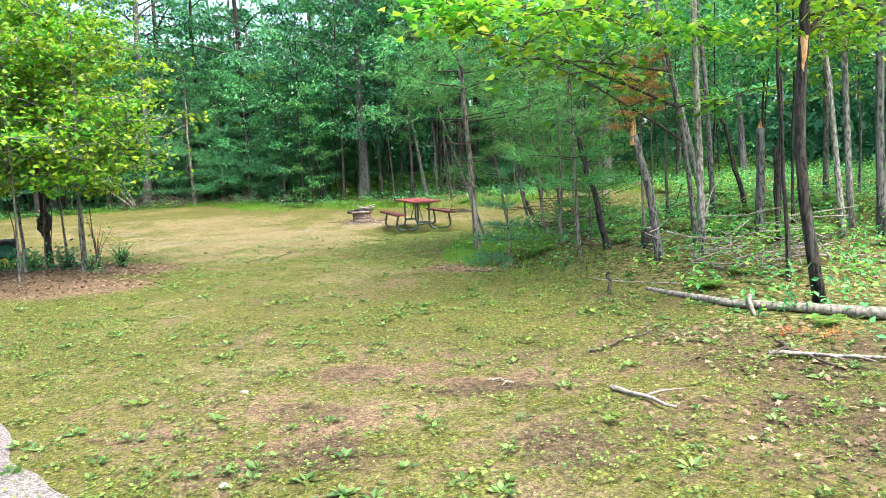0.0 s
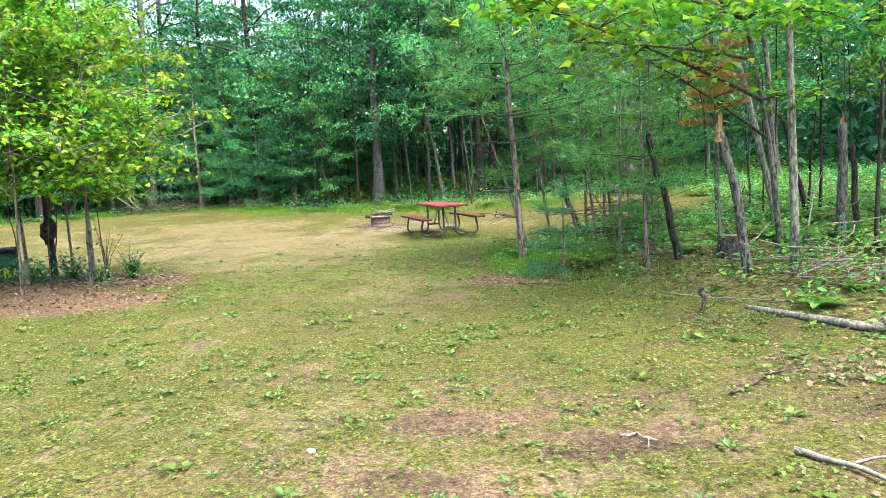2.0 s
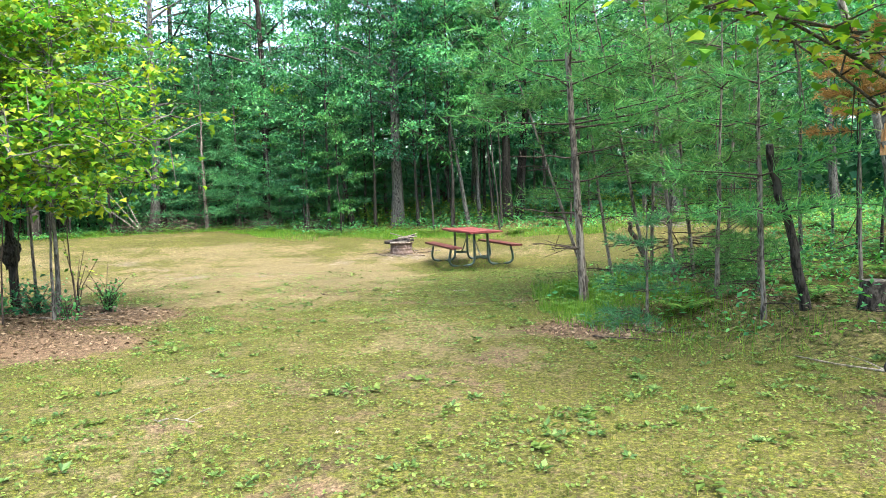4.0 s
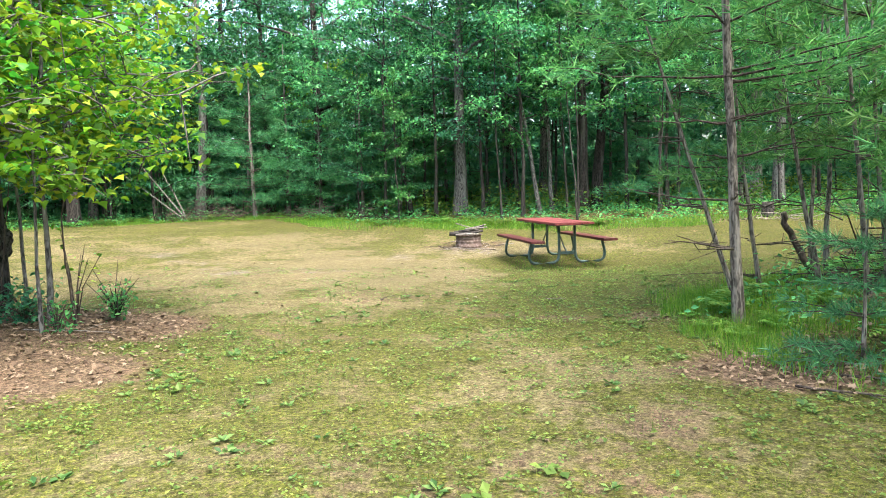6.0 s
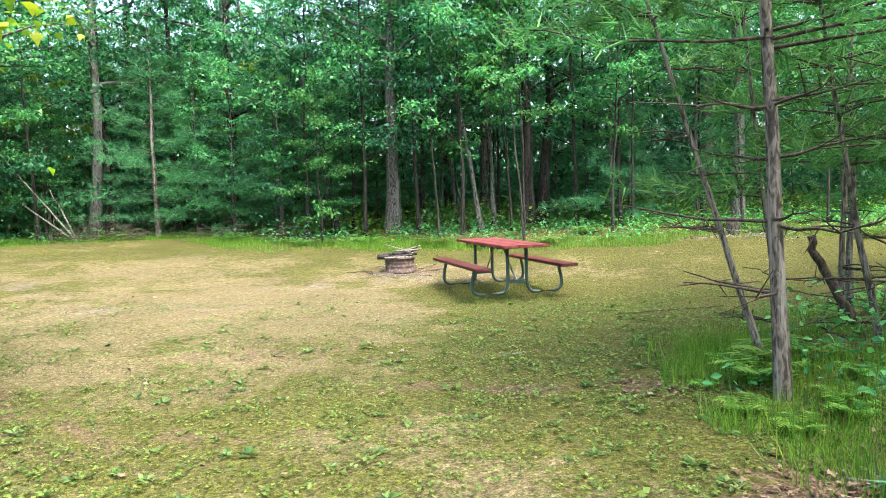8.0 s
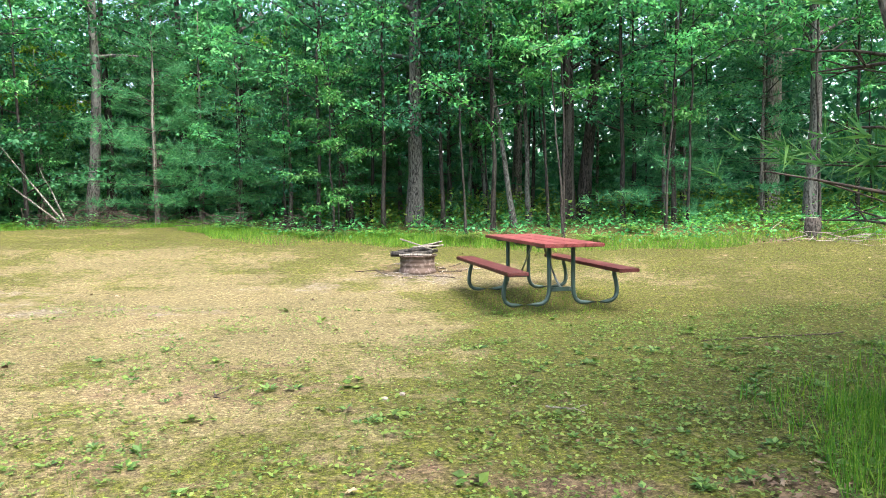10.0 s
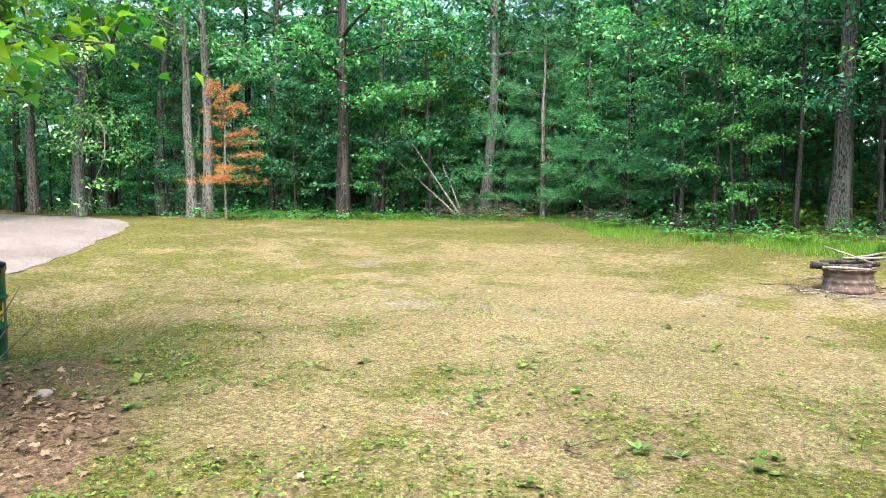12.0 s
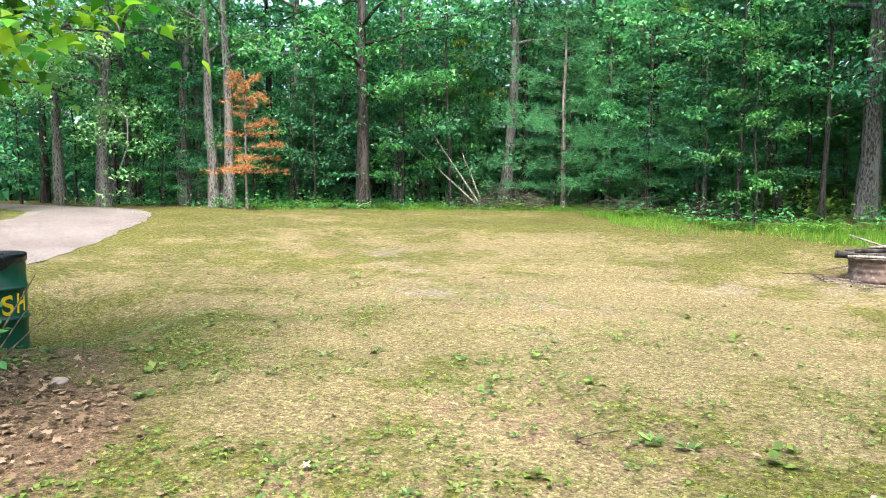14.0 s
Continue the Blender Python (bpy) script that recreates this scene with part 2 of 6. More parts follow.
RUST = worn_paint("steel_rusty", (0.11, 0.08, 0.068), (0.20, 0.16, 0.145), 0.75, 0.3, 16, 0.5)
ASH = worn_paint("ash_grey", (0.25, 0.24, 0.23), (0.08, 0.075, 0.07), 0.95)
STONE = worn_paint("stone_pale", (0.24, 0.21, 0.19), (0.16, 0.14, 0.125), 0.85)


# ---- mesh helpers ----
class Geo:
    """Collects vertices and faces as arrays and makes one mesh of them."""

    def __init__(self):
        self.v, self.f, self.n, self.count = [], [], [], 0

    def add(self, verts, faces):
        """faces: an array (number, corners)."""
        verts, faces = np.asarray(verts, float), np.asarray(faces, int)
        self.v.append(verts)
        self.f.append((faces + self.count).ravel())
        self.n.append(np.full(len(faces), faces.shape[1]))
        self.count += len(verts)
        return self

    def mesh(self, name, mat, smooth=False):
        me = bpy.data.meshes.new(name)
        v, f, n = np.concatenate(self.v), np.concatenate(self.f), np.concatenate(self.n)
        me.vertices.add(len(v))
        me.vertices.foreach_set("co", v.astype(np.float32).ravel())
        me.loops.add(len(f))
        me.loops.foreach_set("vertex_index", f.astype(np.int32))
        me.polygons.add(len(n))
        me.polygons.foreach_set("loop_start", (np.cumsum(n) - n).astype(np.int32))
        me.polygons.foreach_set("use_smooth", np.full(len(n), smooth))
        me.update(calc_edges=True)
        me.materials.append(mat)
        return me

    def tube(self, pts, radii, sides=6, cap=True, rough=0.0, rng=None):
        """A tapered tube along points."""
        pts, radii = np.asarray(pts, float), np.asarray(radii, float)
        d = np.gradient(pts, axis=0)
        d /= np.linalg.norm(d, axis=1)[:, None] + 1e-9
        ref = np.array((1.0, 0, 0)) if abs(d[0][0]) < 0.8 else np.array((0, 1.0, 0))
        a = np.cross(d, ref)
        a /= np.linalg.norm(a, axis=1)[:, None] + 1e-9
        c = np.cross(d, a)
        ang = np.arange(sides) * 2 * np.pi / sides
        r = radii[:, None] * np.ones((1, sides))
        if rough and rng is not None:
            r = r * (1 + rng.uniform(-rough, rough, r.shape))
        ring = pts[:, None] + r[..., None] * (np.cos(ang)[None, :, None] * a[:, None] + np.sin(ang)[None, :, None] * c[:, None])
        k = len(pts)
        i, j = np.meshgrid(np.arange(k - 1), np.arange(sides), indexing="ij")
        p, q = i * sides + j, i * sides + (j + 1) % sides
        self.add(ring.reshape(-1, 3), np.stack((p, q, q + sides, p + sides), -1).reshape(-1, 4))
        if cap:
            base = self.count - k * sides
            for ringi, flip in ((0, True), (k - 1, False)):
                idx = base + ringi * sides + np.arange(sides)
                self.f.append(idx[::-1] if flip else idx)
                self.n.append(np.array([sides]))
        return self

    def scatter(self, shape, faces, pos, yaw, tilt, roll, size):
        """Copies of a small shape (its own axis +y, its face +z) at many places."""
        shape, pos = np.asarray(shape, float), np.asarray(pos, float)
        cy, sy, ct, st, cr, sr = np.cos(yaw), np.sin(yaw), np.cos(tilt), np.sin(tilt), np.cos(roll), np.sin(roll)
        s = np.asarray(size, float)[:, None] * np.ones(len(pos))[:, None]
        x = shape[None, :, 0] * s
        y = shape[None, :, 1] * s
        z = shape[None, :, 2] * s
        x, z = x * cr[:, None] + z * sr[:, None], -x * sr[:, None] + z * cr[:, None]
        y, z = y * ct[:, None] - z * st[:, None], y * st[:, None] + z * ct[:, None]
        x, y = x * cy[:, None] - y * sy[:, None], x * sy[:, None] + y * cy[:, None]
        v = np.stack((x, y, z), -1) + pos[:, None]
        f = np.asarray(faces, int)[None] + (np.arange(len(pos)) * len(shape))[:, None, None]
        return self.add(v.reshape(-1, 3), f.reshape(-1, f.shape[2]))


LEAF = ((0, 0, 0), (0.3, 0.45, 0.07), (0, 1, -0.05), (-0.3, 0.45, 0.07))
LEAF_F = ((0, 1, 2), (0, 2, 3))
LOBED = ((0, 0, 0), (0.5, 0.16, 0.03), (0.24, 0.4, 0.02), (0.46, 0.74, 0.0), (0.14, 0.66, 0.02), (0, 1.05, -0.08), (-0.14, 0.66, 0.02), (-0.46, 0.74, 0.0), (-0.24, 0.4, 0.02), (-0.5, 0.16, 0.03))
LOBED_F = (tuple(range(10)),)
SLIP = ((-0.3, 0.2, 0.03), (0.3, 0.2, 0.03), (0, 1.1, -0.06))
SLIP_F = ((0, 1, 2),)
STAR = ((0, 0, 0), (0.52, 0.22, 0.03), (0.27, 0.55, 0.02), (0, 1.05, -0.1), (-0.27, 0.55, 0.02), (-0.52, 0.22, 0.03))
STAR_F = (tuple(range(6)),)
BLADE = ((-0.035, 0, 0), (0.035, 0, 0), (0, 1, 0))
BLADE_F = ((0, 1, 2),)


def tuft(count, spread, rng_seed, width=0.05):
    """Thin needles fanning out from one point about +y."""
    r = np.random.default_rng(rng_seed)
    v, f = [], []
    for i in range(count):
        a, b = r.uniform(0, 2 * np.pi), r.uniform(0.15, spread)
        d = np.array((math.sin(b) * math.cos(a), math.cos(b), math.sin(b) * math.sin(a)))
        side = np.cross(d, (math.sin(a * 3), 0.2, math.cos(a * 3)))
        side *= width / np.linalg.norm(side)
        o = np.array((0, -0.25 * r.random(), 0))
        v += [o + side * 0.5, o - side * 0.5, o + d * r.uniform(0.75, 1.1)]
        f.append((3 * i, 3 * i + 1, 3 * i + 2))
    return v, f


TUFT_V, TUFT_F = tuft(9, 1.1, 5, 0.07)
SPRAY_V, SPRAY_F = tuft(7, 0.8, 8, 0.09)


def part(name, me, parent, label="", m=None, kind=""):
    """One mesh object under a thing or a part."""
    if isinstance(me, bmesh.types.BMesh):
        raise TypeError("mesh expected")
    ob = new(name, me)
    ob.parent = parent
    if m is not None:
        ob.matrix_basis = m
    if label:
        ob["label"] = label
    if kind:
        ob["kind"] = kind
    return ob


def thing(name, x, y, z, label, category, group="", yaw=0.0, kind=""):
    ob = new(name)
    ob.empty_display_size = 0.2
    ob.matrix_basis = pose(x, y, z, 0, 0, yaw)
    return tagged(ob, label, category, group, kind)


def box_mesh(name, mat, x, y, z, bevel=0.006, jitter=0.0, seed=0):
    """A bevelled board of that size about its middle."""
    bm = bmesh.new()
    bmesh.ops.create_cube(bm, size=1)
    bmesh.ops.scale(bm, vec=(x, y, z), verts=bm.verts)
    bmesh.ops.bevel(bm, geom=bm.edges[:], offset=bevel, segments=2, affect='EDGES')
    if jitter:
        r = random.Random(seed)
        for v in bm.verts:
            v.co += Vector((r.uniform(-jitter, jitter), r.uniform(-jitter, jitter), r.uniform(-jitter, jitter)))
    me = bpy.data.meshes.new(name)
    bm.to_mesh(me)
    bm.free()
    me.materials.append(mat)
    return me


def lathe(name, mat, profile, sides=48, smooth=True):
    """A turned shape from (radius, height) pairs."""
    g = Geo()
    p = np.array(profile, float)
    ang = np.arange(sides) * 2 * np.pi / sides
    v = np.stack((p[:, None, 0] * np.cos(ang), p[:, None, 0] * np.sin(ang), p[:, None, 1] + 0 * ang), -1)
    i, j = np.meshgrid(np.arange(len(p) - 1), np.arange(sides), indexing="ij")
    a, b = i * sides + j, i * sides + (j + 1) % sides
    g.add(v.reshape(-1, 3), np.stack((a, b, b + sides, a + sides), -1).reshape(-1, 4))
    return g.mesh(name, mat, smooth)


# ---- ground ----
def smooth(a, b, x):
    x = np.clip((np.asarray(x, float) - a) / (b - a), 0, 1)
    return x * x * (3 - 2 * x)


COPSE_Y, COPSE_X = (-4, 4.5, 6.2, 8, 9.6, 11, 12.2, 13.4, 14.6, 16, 18), (2.9, 2.7, 2.7, 2.4, 2.1, 1.2, 0.45, 0.25, 0.6, 1.6, 3.2)


def terrain(x, y):
    """Height of the ground: level clearing, rising a little towards the woods."""
    x, y = np.asarray(x, float), np.asarray(y, float)
    s = np.clip((-(x + 1) + 10 * (y - 2)) / 101, 0, 1)
    d = np.hypot(x + 1 + s, y - 2 - 10 * s)
    z = 0.65 * smooth(7, 18, d)
    z = z + 0.26 * smooth(0.1, 1.4, x - np.interp(y, COPSE_Y, COPSE_X)) * smooth(7, 10, y) * (1 - smooth(15, 18, y))
    z = z + 0.14 * (1 - smooth(0.8, 2.2, np.hypot(x + 7.1, y - 12.8)))
    z = z - 0.095 * np.exp(-((x + 0.7) ** 2 + (y - 19.8) ** 2) / 6)
    z = z - 0.29 * (1 - smooth(0.6, 2.0, np.hypot(x + 8.85, y - 14.85)))
    z = z + 0.012 * np.sin(1.9 * x + 0.7 * y) * np.sin(1.3 * y - 0.5 * x)
    return z


def ground_z(x, y):
    return float(terrain(x, y))


# Border of the clearing, counter-clockwise.
CLEARING = np.array(((2.9, -4), (2.7, 4.5), (2.7, 6.2), (2.4, 8), (2.1, 9.6), (1.2, 11), (0.45, 12.2), (0.25, 13.4), (0.6, 14.6), (1.6, 16), (4.5, 18.5), (6.5, 21.5), (5.5, 24.3), (2, 24.3), (-1.5, 24.5), (-3.1, 25.5), (-5.1, 25.3), (-6.8, 25.9), (-9.3, 28.2), (-12, 27.3), (-14, 25.6), (-16.2, 23.6), (-18.5, 23.4), (-24, 23.6), (-24, 19.5), (-17.5, 17), (-13.5, 11), (-9.5, 5), (-6, -4)))


def inside(x, y, poly=CLEARING):
    x, y = np.asarray(x, float), np.asarray(y, float)
    r = np.zeros(x.shape, bool)
    q = np.roll(poly, -1, axis=0)
    for (x0, y0), (x1, y1) in zip(poly, q):
        if y0 != y1:
            r ^= ((y0 > y) != (y1 > y)) & (x < (x1 - x0) * (y - y0) / (y1 - y0) + x0)
    return r


def border_distance(x, y, poly=CLEARING):
    """Metres to the border; negative inside the clearing."""
    x, y = np.asarray(x, float), np.asarray(y, float)
    best = np.full(x.shape, 1e9)
    for a, b in zip(poly, np.roll(poly, -1, axis=0)):
        ab = b - a
        s = np.clip(((x - a[0]) * ab[0] + (y - a[1]) * ab[1]) / (ab @ ab), 0, 1)
        best = np.minimum(best, np.hypot(x - a[0] - s * ab[0], y - a[1] - s * ab[1]))
    return np.where(inside(x, y, poly), -best, best)


def wobble(x, y, f, seed=0.0):
    x, y = np.asarray(x, float) + seed, np.asarray(y, float) - seed
    return (np.sin(f * x + 1.3 * np.sin(0.7 * f * y)) + np.sin(f * 1.3 * y + 1.7 * np.sin(0.6 * f * x + 1))) / 2


# Bare earth: x, y, radius along x, along y, strength.
WORN = ((-0.2, 5.2, 3.0, 2.2, 0.43), (1.8, 5.4, 2.2, 2.4, 0.42), (-2.0, 9.0, 1.6, 2.2, 0.3), (-0.7, 10.0, 0.7, 1.5, 0.4), (-3.5, 13.2, 1.6, 1.6, 0.36), (-3.2, 15.6, 1.4, 0.9, 0.42), (-5.2, 18.4, 2.2, 1.0, 0.34), (1.3, 4.6, 1.3, 1.0, 0.4))
EARTH = ((-0.25, 6.0, 0.8, 0.3, 0.75), (0.55, 5.65, 0.7, 0.2, 0.8), (-0.35, 4.7, 0.5, 0.6, 0.55), (-1.4, 6.9, 0.9, 0.5, 0.4), (2.3, 4.4, 0.7, 0.5, 0.5), (2.6, 6.6, 0.9, 0.7, 0.5),
        (-5.4, 11.4, 1.5, 1.1, 0.95), (-5.6, 13.4, 1.3, 1.1, 0.95), (-6.9, 12.4, 1.9, 1.9, 0.8), (-4.0, 15.3, 0.8, 0.5, 0.4), (-1.6, 13.9, 0.6, 0.25, 0.6), (-0.9, 13.8, 0.5, 0.25, 0.6), (0.6, 11.6, 0.9, 0.8, 0.9),
        (-6.6, 14.6, 0.9, 0.5, 0.6), (-2.5, 22.1, 1.2, 0.8, 0.6), (0.05, 13.7, 0.4, 0.5, 0.55), (-1.7, 7.3, 0.7, 0.5, 0.45), (3.2, 24.4, 2.4, 0.5, 0.7), (-9.4, 20.0, 0.9, 0.4, 0.35))
BARE = WORN + EARTH
# Dark damp leaf mould.
SOIL = ((-1.09, 7.05, 0.7, 0.35, 0.45), (-1.9, 7.85, 0.7, 0.35, 0.45), (-0.45, 6.0, 0.5, 0.25, 0.5), (0.55, 5.5, 0.65, 0.2, 0.7), (-0.25, 4.4, 0.45, 0.4, 0.55), (-0.57, 5.15, 0.4, 0.3, 0.55),
        (1.6, 4.3, 1.4, 0.7, 0.42), (2.6, 4.6, 1.2, 0.9, 0.5), (3.0, 6.0, 1.6, 1.1, 0.5), (0.9, 6.6, 1.6, 0.9, 0.34), (2.0, 8.0, 1.3, 1.2, 0.36), (0.6, 11.6, 0.8, 0.6, 0.5), (-1.6, 9.2, 0.5, 0.3, 0.4))
# Pale gravelly spots.
GRIT = ((-8.8, 20.6, 1.0, 0.6, 0.45), (-6.5, 18.6, 1.4, 0.8, 0.42), (-5.2, 18.8, 1.2, 0.7, 0.40), (-3.6, 20.5, 2.0, 0.8, 0.36), (-2.6, 21.6, 1.4, 0.8, 0.42), (0.2, 5.75, 0.6, 0.15, 0.4), (-4.6, 17.4, 0.7, 0.4, 0.4), (-7.6, 19.6, 1.0, 0.5, 0.4))
# Dry grass.
DRY = ((-4.5, 18.5, 6.0, 4.2, 0.75), (-3.6, 15.6, 3.0, 2.2, 0.62), (-8, 21, 5.0, 3.5, 0.42), (-2.4, 21.4, 2.6, 1.5, 0.75), (-1.2, 10.5, 1.6, 2.5, 0.45), (-0.6, 5.6, 2.2, 2.0, 0.5), (-2.4, 10, 1.5, 2.0, 0.45), (1.2, 3.2, 1.2, 1.2, 0.5))


def zone(x, y, spots):
    s = np.zeros(np.shape(x))
    for cx, cy, rx, ry, k in spots:
        s = np.maximum(s, k * (1 - smooth(0.35, 1.3, np.hypot((x - cx) / rx, (y - cy) / ry))))
    return s


def build_ground():
    near = np.arange(-28, 24.01, 0.22)
    far = np.array((-600, -250, -120, -70, -45, -34))
    xs = np.concatenate((far, near, -far[::-1]))
    nearer = np.arange(-6, 34.01, 0.22)
    ys = np.concatenate((far, (-20, -12), nearer, (38, 46, 60, 90, 150, 300, 600)))
    X, Y = np.meshgrid(xs, ys)
    x, y = X.ravel(), Y.ravel()
    r = np.random.default_rng(3)
    z = terrain(x, y) + r.normal(0, 0.006, len(x))
    w, n = len(xs), len(ys)
    i, j = np.meshgrid(np.arange(n - 1), np.arange(w - 1), indexing="ij")
    a = (i * w + j).ravel()
    g = Geo().add(np.stack((x, y, z), -1), np.stack((a, a + 1, a + w + 1, a + w), -1))
    me = g.mesh("ground", GROUND, True)
    bd = border_distance(x, y)
    dry = np.clip(0.22 + 0.12 * smooth(8, 15, y) + 0.43 * zone(x, y, DRY) + 0.12 * wobble(x, y, 0.9) + 0.1 * wobble(x, y, 2.9, 6), 0, 1)
    green = 1 - smooth(0.3, 1.2, np.hypot((x - 0.3) / 2.3, (y - 17.2) / 4.2))
    green = np.maximum(green, 1 - smooth(0.5, 1.2, np.hypot((x + 0.9) / 1.3, (y - 19.6) / 1.5)))
    dry = np.clip(dry - 0.5 * green - 0.3 * smooth(-1.8, -0.2, bd), 0, 1)
    bare = np.clip(zone(x, y, BARE) + 0.08 * wobble(x, y, 2.3, 4), 0, 1)
    wood = smooth(-0.3, 1.0, bd + 0.3 * wobble(x, y, 1.7, 9)) * (1 - 0.65 * smooth(2.2, 4, x) * smooth(7, 11, y))
    grit = np.clip(zone(x, y, GRIT) + 0.05 * wobble(x, y, 3.1, 7), 0, 1)
    soil = np.clip(1.15 * zone(x, y, SOIL) + 0.08 * wobble(x, y, 3.7, 3), 0, 1)
    layer = me.attributes.new("soil", 'FLOAT', 'POINT')
    layer.data.foreach_set("value", soil.astype(np.float32))
    layer = me.color_attributes.new("zones", 'FLOAT_COLOR', 'POINT')
    layer.data.foreach_set("color", np.stack((dry, bare, wood, grit), -1).astype(np.float32).ravel())
    return tagged(new("ground", me), "patchy summer lawn with dry and bare spots running into forest floor", "ground", kind="structure")


build_ground()

ROAD = ((0.9, -3.2), (-0.9, 1.9), (-3.1, 3.75), (-7.0, 8.8), (-10.3, 12.2), (-11.9, 14.6), (-13.7, 17.0), (-16.2, 19.6), (-19.2, 21.1), (-24, 21.5), (-40, 20.5))


def build_road():
    p = np.array(ROAD, float)
    t = np.arange(len(p))
    tt = np.linspace(0, len(p) - 1, 420)
    # Smooth centre line: linear steps, averaged.
    c = np.stack([np.interp(tt, t, p[:, k]) for k in (0, 1)], -1)
    for _ in range(80):
        c[1:-1] = (c[:-2] + 2 * c[1:-1] + c[2:]) / 4
    d = np.gradient(c, axis=0)
    d /= np.linalg.norm(d, axis=1)[:, None]
    n = np.stack((d[:, 1], -d[:, 0]), -1)
    r = np.random.default_rng(12)
    rows = []
    for k, off in enumerate(np.linspace(-1.25, 1.25, 9)):
        o = off + (0.05 * np.sin(np.arange(len(c)) * 0.43 + k) * np.sin(np.arange(len(c)) * 0.17) if k in (0, 8) else 0)
        q = c + n * np.reshape(o, (-1, 1))
        lift = 0.03 if 0 < k < 8 else 0.006
        rows.append(np.stack((q[:, 0], q[:, 1], terrain(q[:, 0], q[:, 1]) + lift - (0.012 if k in (2, 6) else 0)), -1))
    v = np.array(rows)
    k, w = v.shape[:2]
    i, j = np.meshgrid(np.arange(k - 1), np.arange(w - 1), indexing="ij")
    a = (i * w + j).ravel()
    g = Geo().add(v.reshape(-1, 3), np.stack((a, a + w, a + w + 1, a + 1), -1))
    return tagged(new("road", g.mesh("road", GRAVEL, True)), "pale gravel lane curving away into the woods", "road", kind="structure")


build_road()


# ---- trees ----
def spine(height, lean, r, steps=12, curve=0.04):
    """Points up a trunk, with lean (dx, dy over its height) and a slow wander."""
    t = np.linspace(0, 1, steps)
    w = np.cumsum(r.normal(0, curve, (steps, 2)), axis=0) * height / 12
    w -= w[0]
    return np.stack((lean[0] * t + w[:, 0], lean[1] * t + w[:, 1], height * t), -1)


def trunk_radii(radius, steps, tip=0.15, flare=0.35):
    t = np.linspace(0, 1, steps)
    r = radius * (1 - (1 - tip) * t)
    r[0] *= 1 + flare
    if steps > 2:
        r[1] *= 1 + flare * 0.15
    return r


def broadleaf(seed, height, radius, base, reach, limbs, leaves, size, leaf_mat, bark, lobed=False, lean=(0, 0), spread=0.35, side=None, sag=0.1, sides=8, fine=True):
    """Meshes of a leafy tree: trunk, boughs, crown. base: height of the lowest limb; reach: length of the limbs;
    side: (yaw, share) towards which limbs gather."""
    r = np.random.default_rng(seed)
    sp = spine(height, lean, r)
    tg, bg, cg = Geo(), Geo(), Geo()
    tg.tube(np.concatenate(((sp[0] - (0, 0, 0.12),), sp)), np.concatenate(([radius * 1.5], trunk_radii(radius, len(sp)))), sides, True, 0.05, r)
    nodes = []
    for i in range(limbs):
        h = base + (height * 0.98 - base) * (i + r.random()) / limbs
        p = np.array([np.interp(h, sp[:, 2], sp[:, k]) for k in range(3)])
        yaw = i * 2.4 + r.uniform(-0.5, 0.5)
        if side and r.random() < side[1]:
            yaw = side[0] + r.uniform(-0.7, 0.7)
        u = (h - base) / max(0.1, height - base)
        length = reach * (0.55 + 0.6 * math.sin(math.pi * min(1, 0.25 + 0.75 * u))) * r.uniform(0.75, 1.15)
        up = r.uniform(0.15, 0.6) + 0.4 * u
        t = np.linspace(0, 1, 7)
        curl = np.cumsum(r.normal(0, 0.05, (7, 3)), axis=0)
        q = p + length * (t[:, None] * np.array((math.cos(yaw), math.sin(yaw), up)) - (t ** 2)[:, None] * np.array((0, 0, sag + up * 0.35)) + curl * 0.6 * t[:, None])
        rr = radius * (0.38 - 0.2 * u)
        bg.tube(q if fine else q[::2], np.linspace(rr, 0.006, 7 if fine else 4), 5 if fine else 4, False)
        for k in range(2, 7):
            nodes.append((q[k], length * 0.09 * k / 3))
            for _ in range(2):
                if not fine and k % 2:
                    break
                d = r.normal(0, 1, 3) * (1, 1, 0.45)
                d *= length * r.uniform(0.15, spread) / np.linalg.norm(d)
                e = q[k] + d
                bg.tube(np.array((q[k], q[k] + d * 0.5 + (0, 0, 0.03), e) if fine else (q[k], e)), (0.012, 0.008, 0.003) if fine else (0.012, 0.003), 3, False)
                nodes.append((q[k] + d * 0.55, length * 0.07))
                nodes.append((e, length * 0.08))
    pts = np.array([n[0] for n in nodes])
    rad = np.array([n[1] for n in nodes])
    if not lobed:
        leaves, size = int(leaves * 1.7), size * 0.82
    pick = r.integers(0, len(pts), leaves)
    pos = pts[pick] + r.normal(0, 1, (leaves, 3)) * rad[pick][:, None] * (1.1, 1.1, 0.32)
    shape, faces = (STAR, STAR_F) if lobed else (SLIP, SLIP_F)
    cg.scatter(shape, faces, pos, r.uniform(0, 2 * np.pi, leaves), r.normal(-0.42, 0.42, leaves), r.normal(0, 0.45, leaves), size * r.uniform(0.6, 1.25, leaves))
    return tg.mesh("trunk", bark, True), bg.mesh("branchwork", bark, True), cg.mesh("crown", leaf_mat)


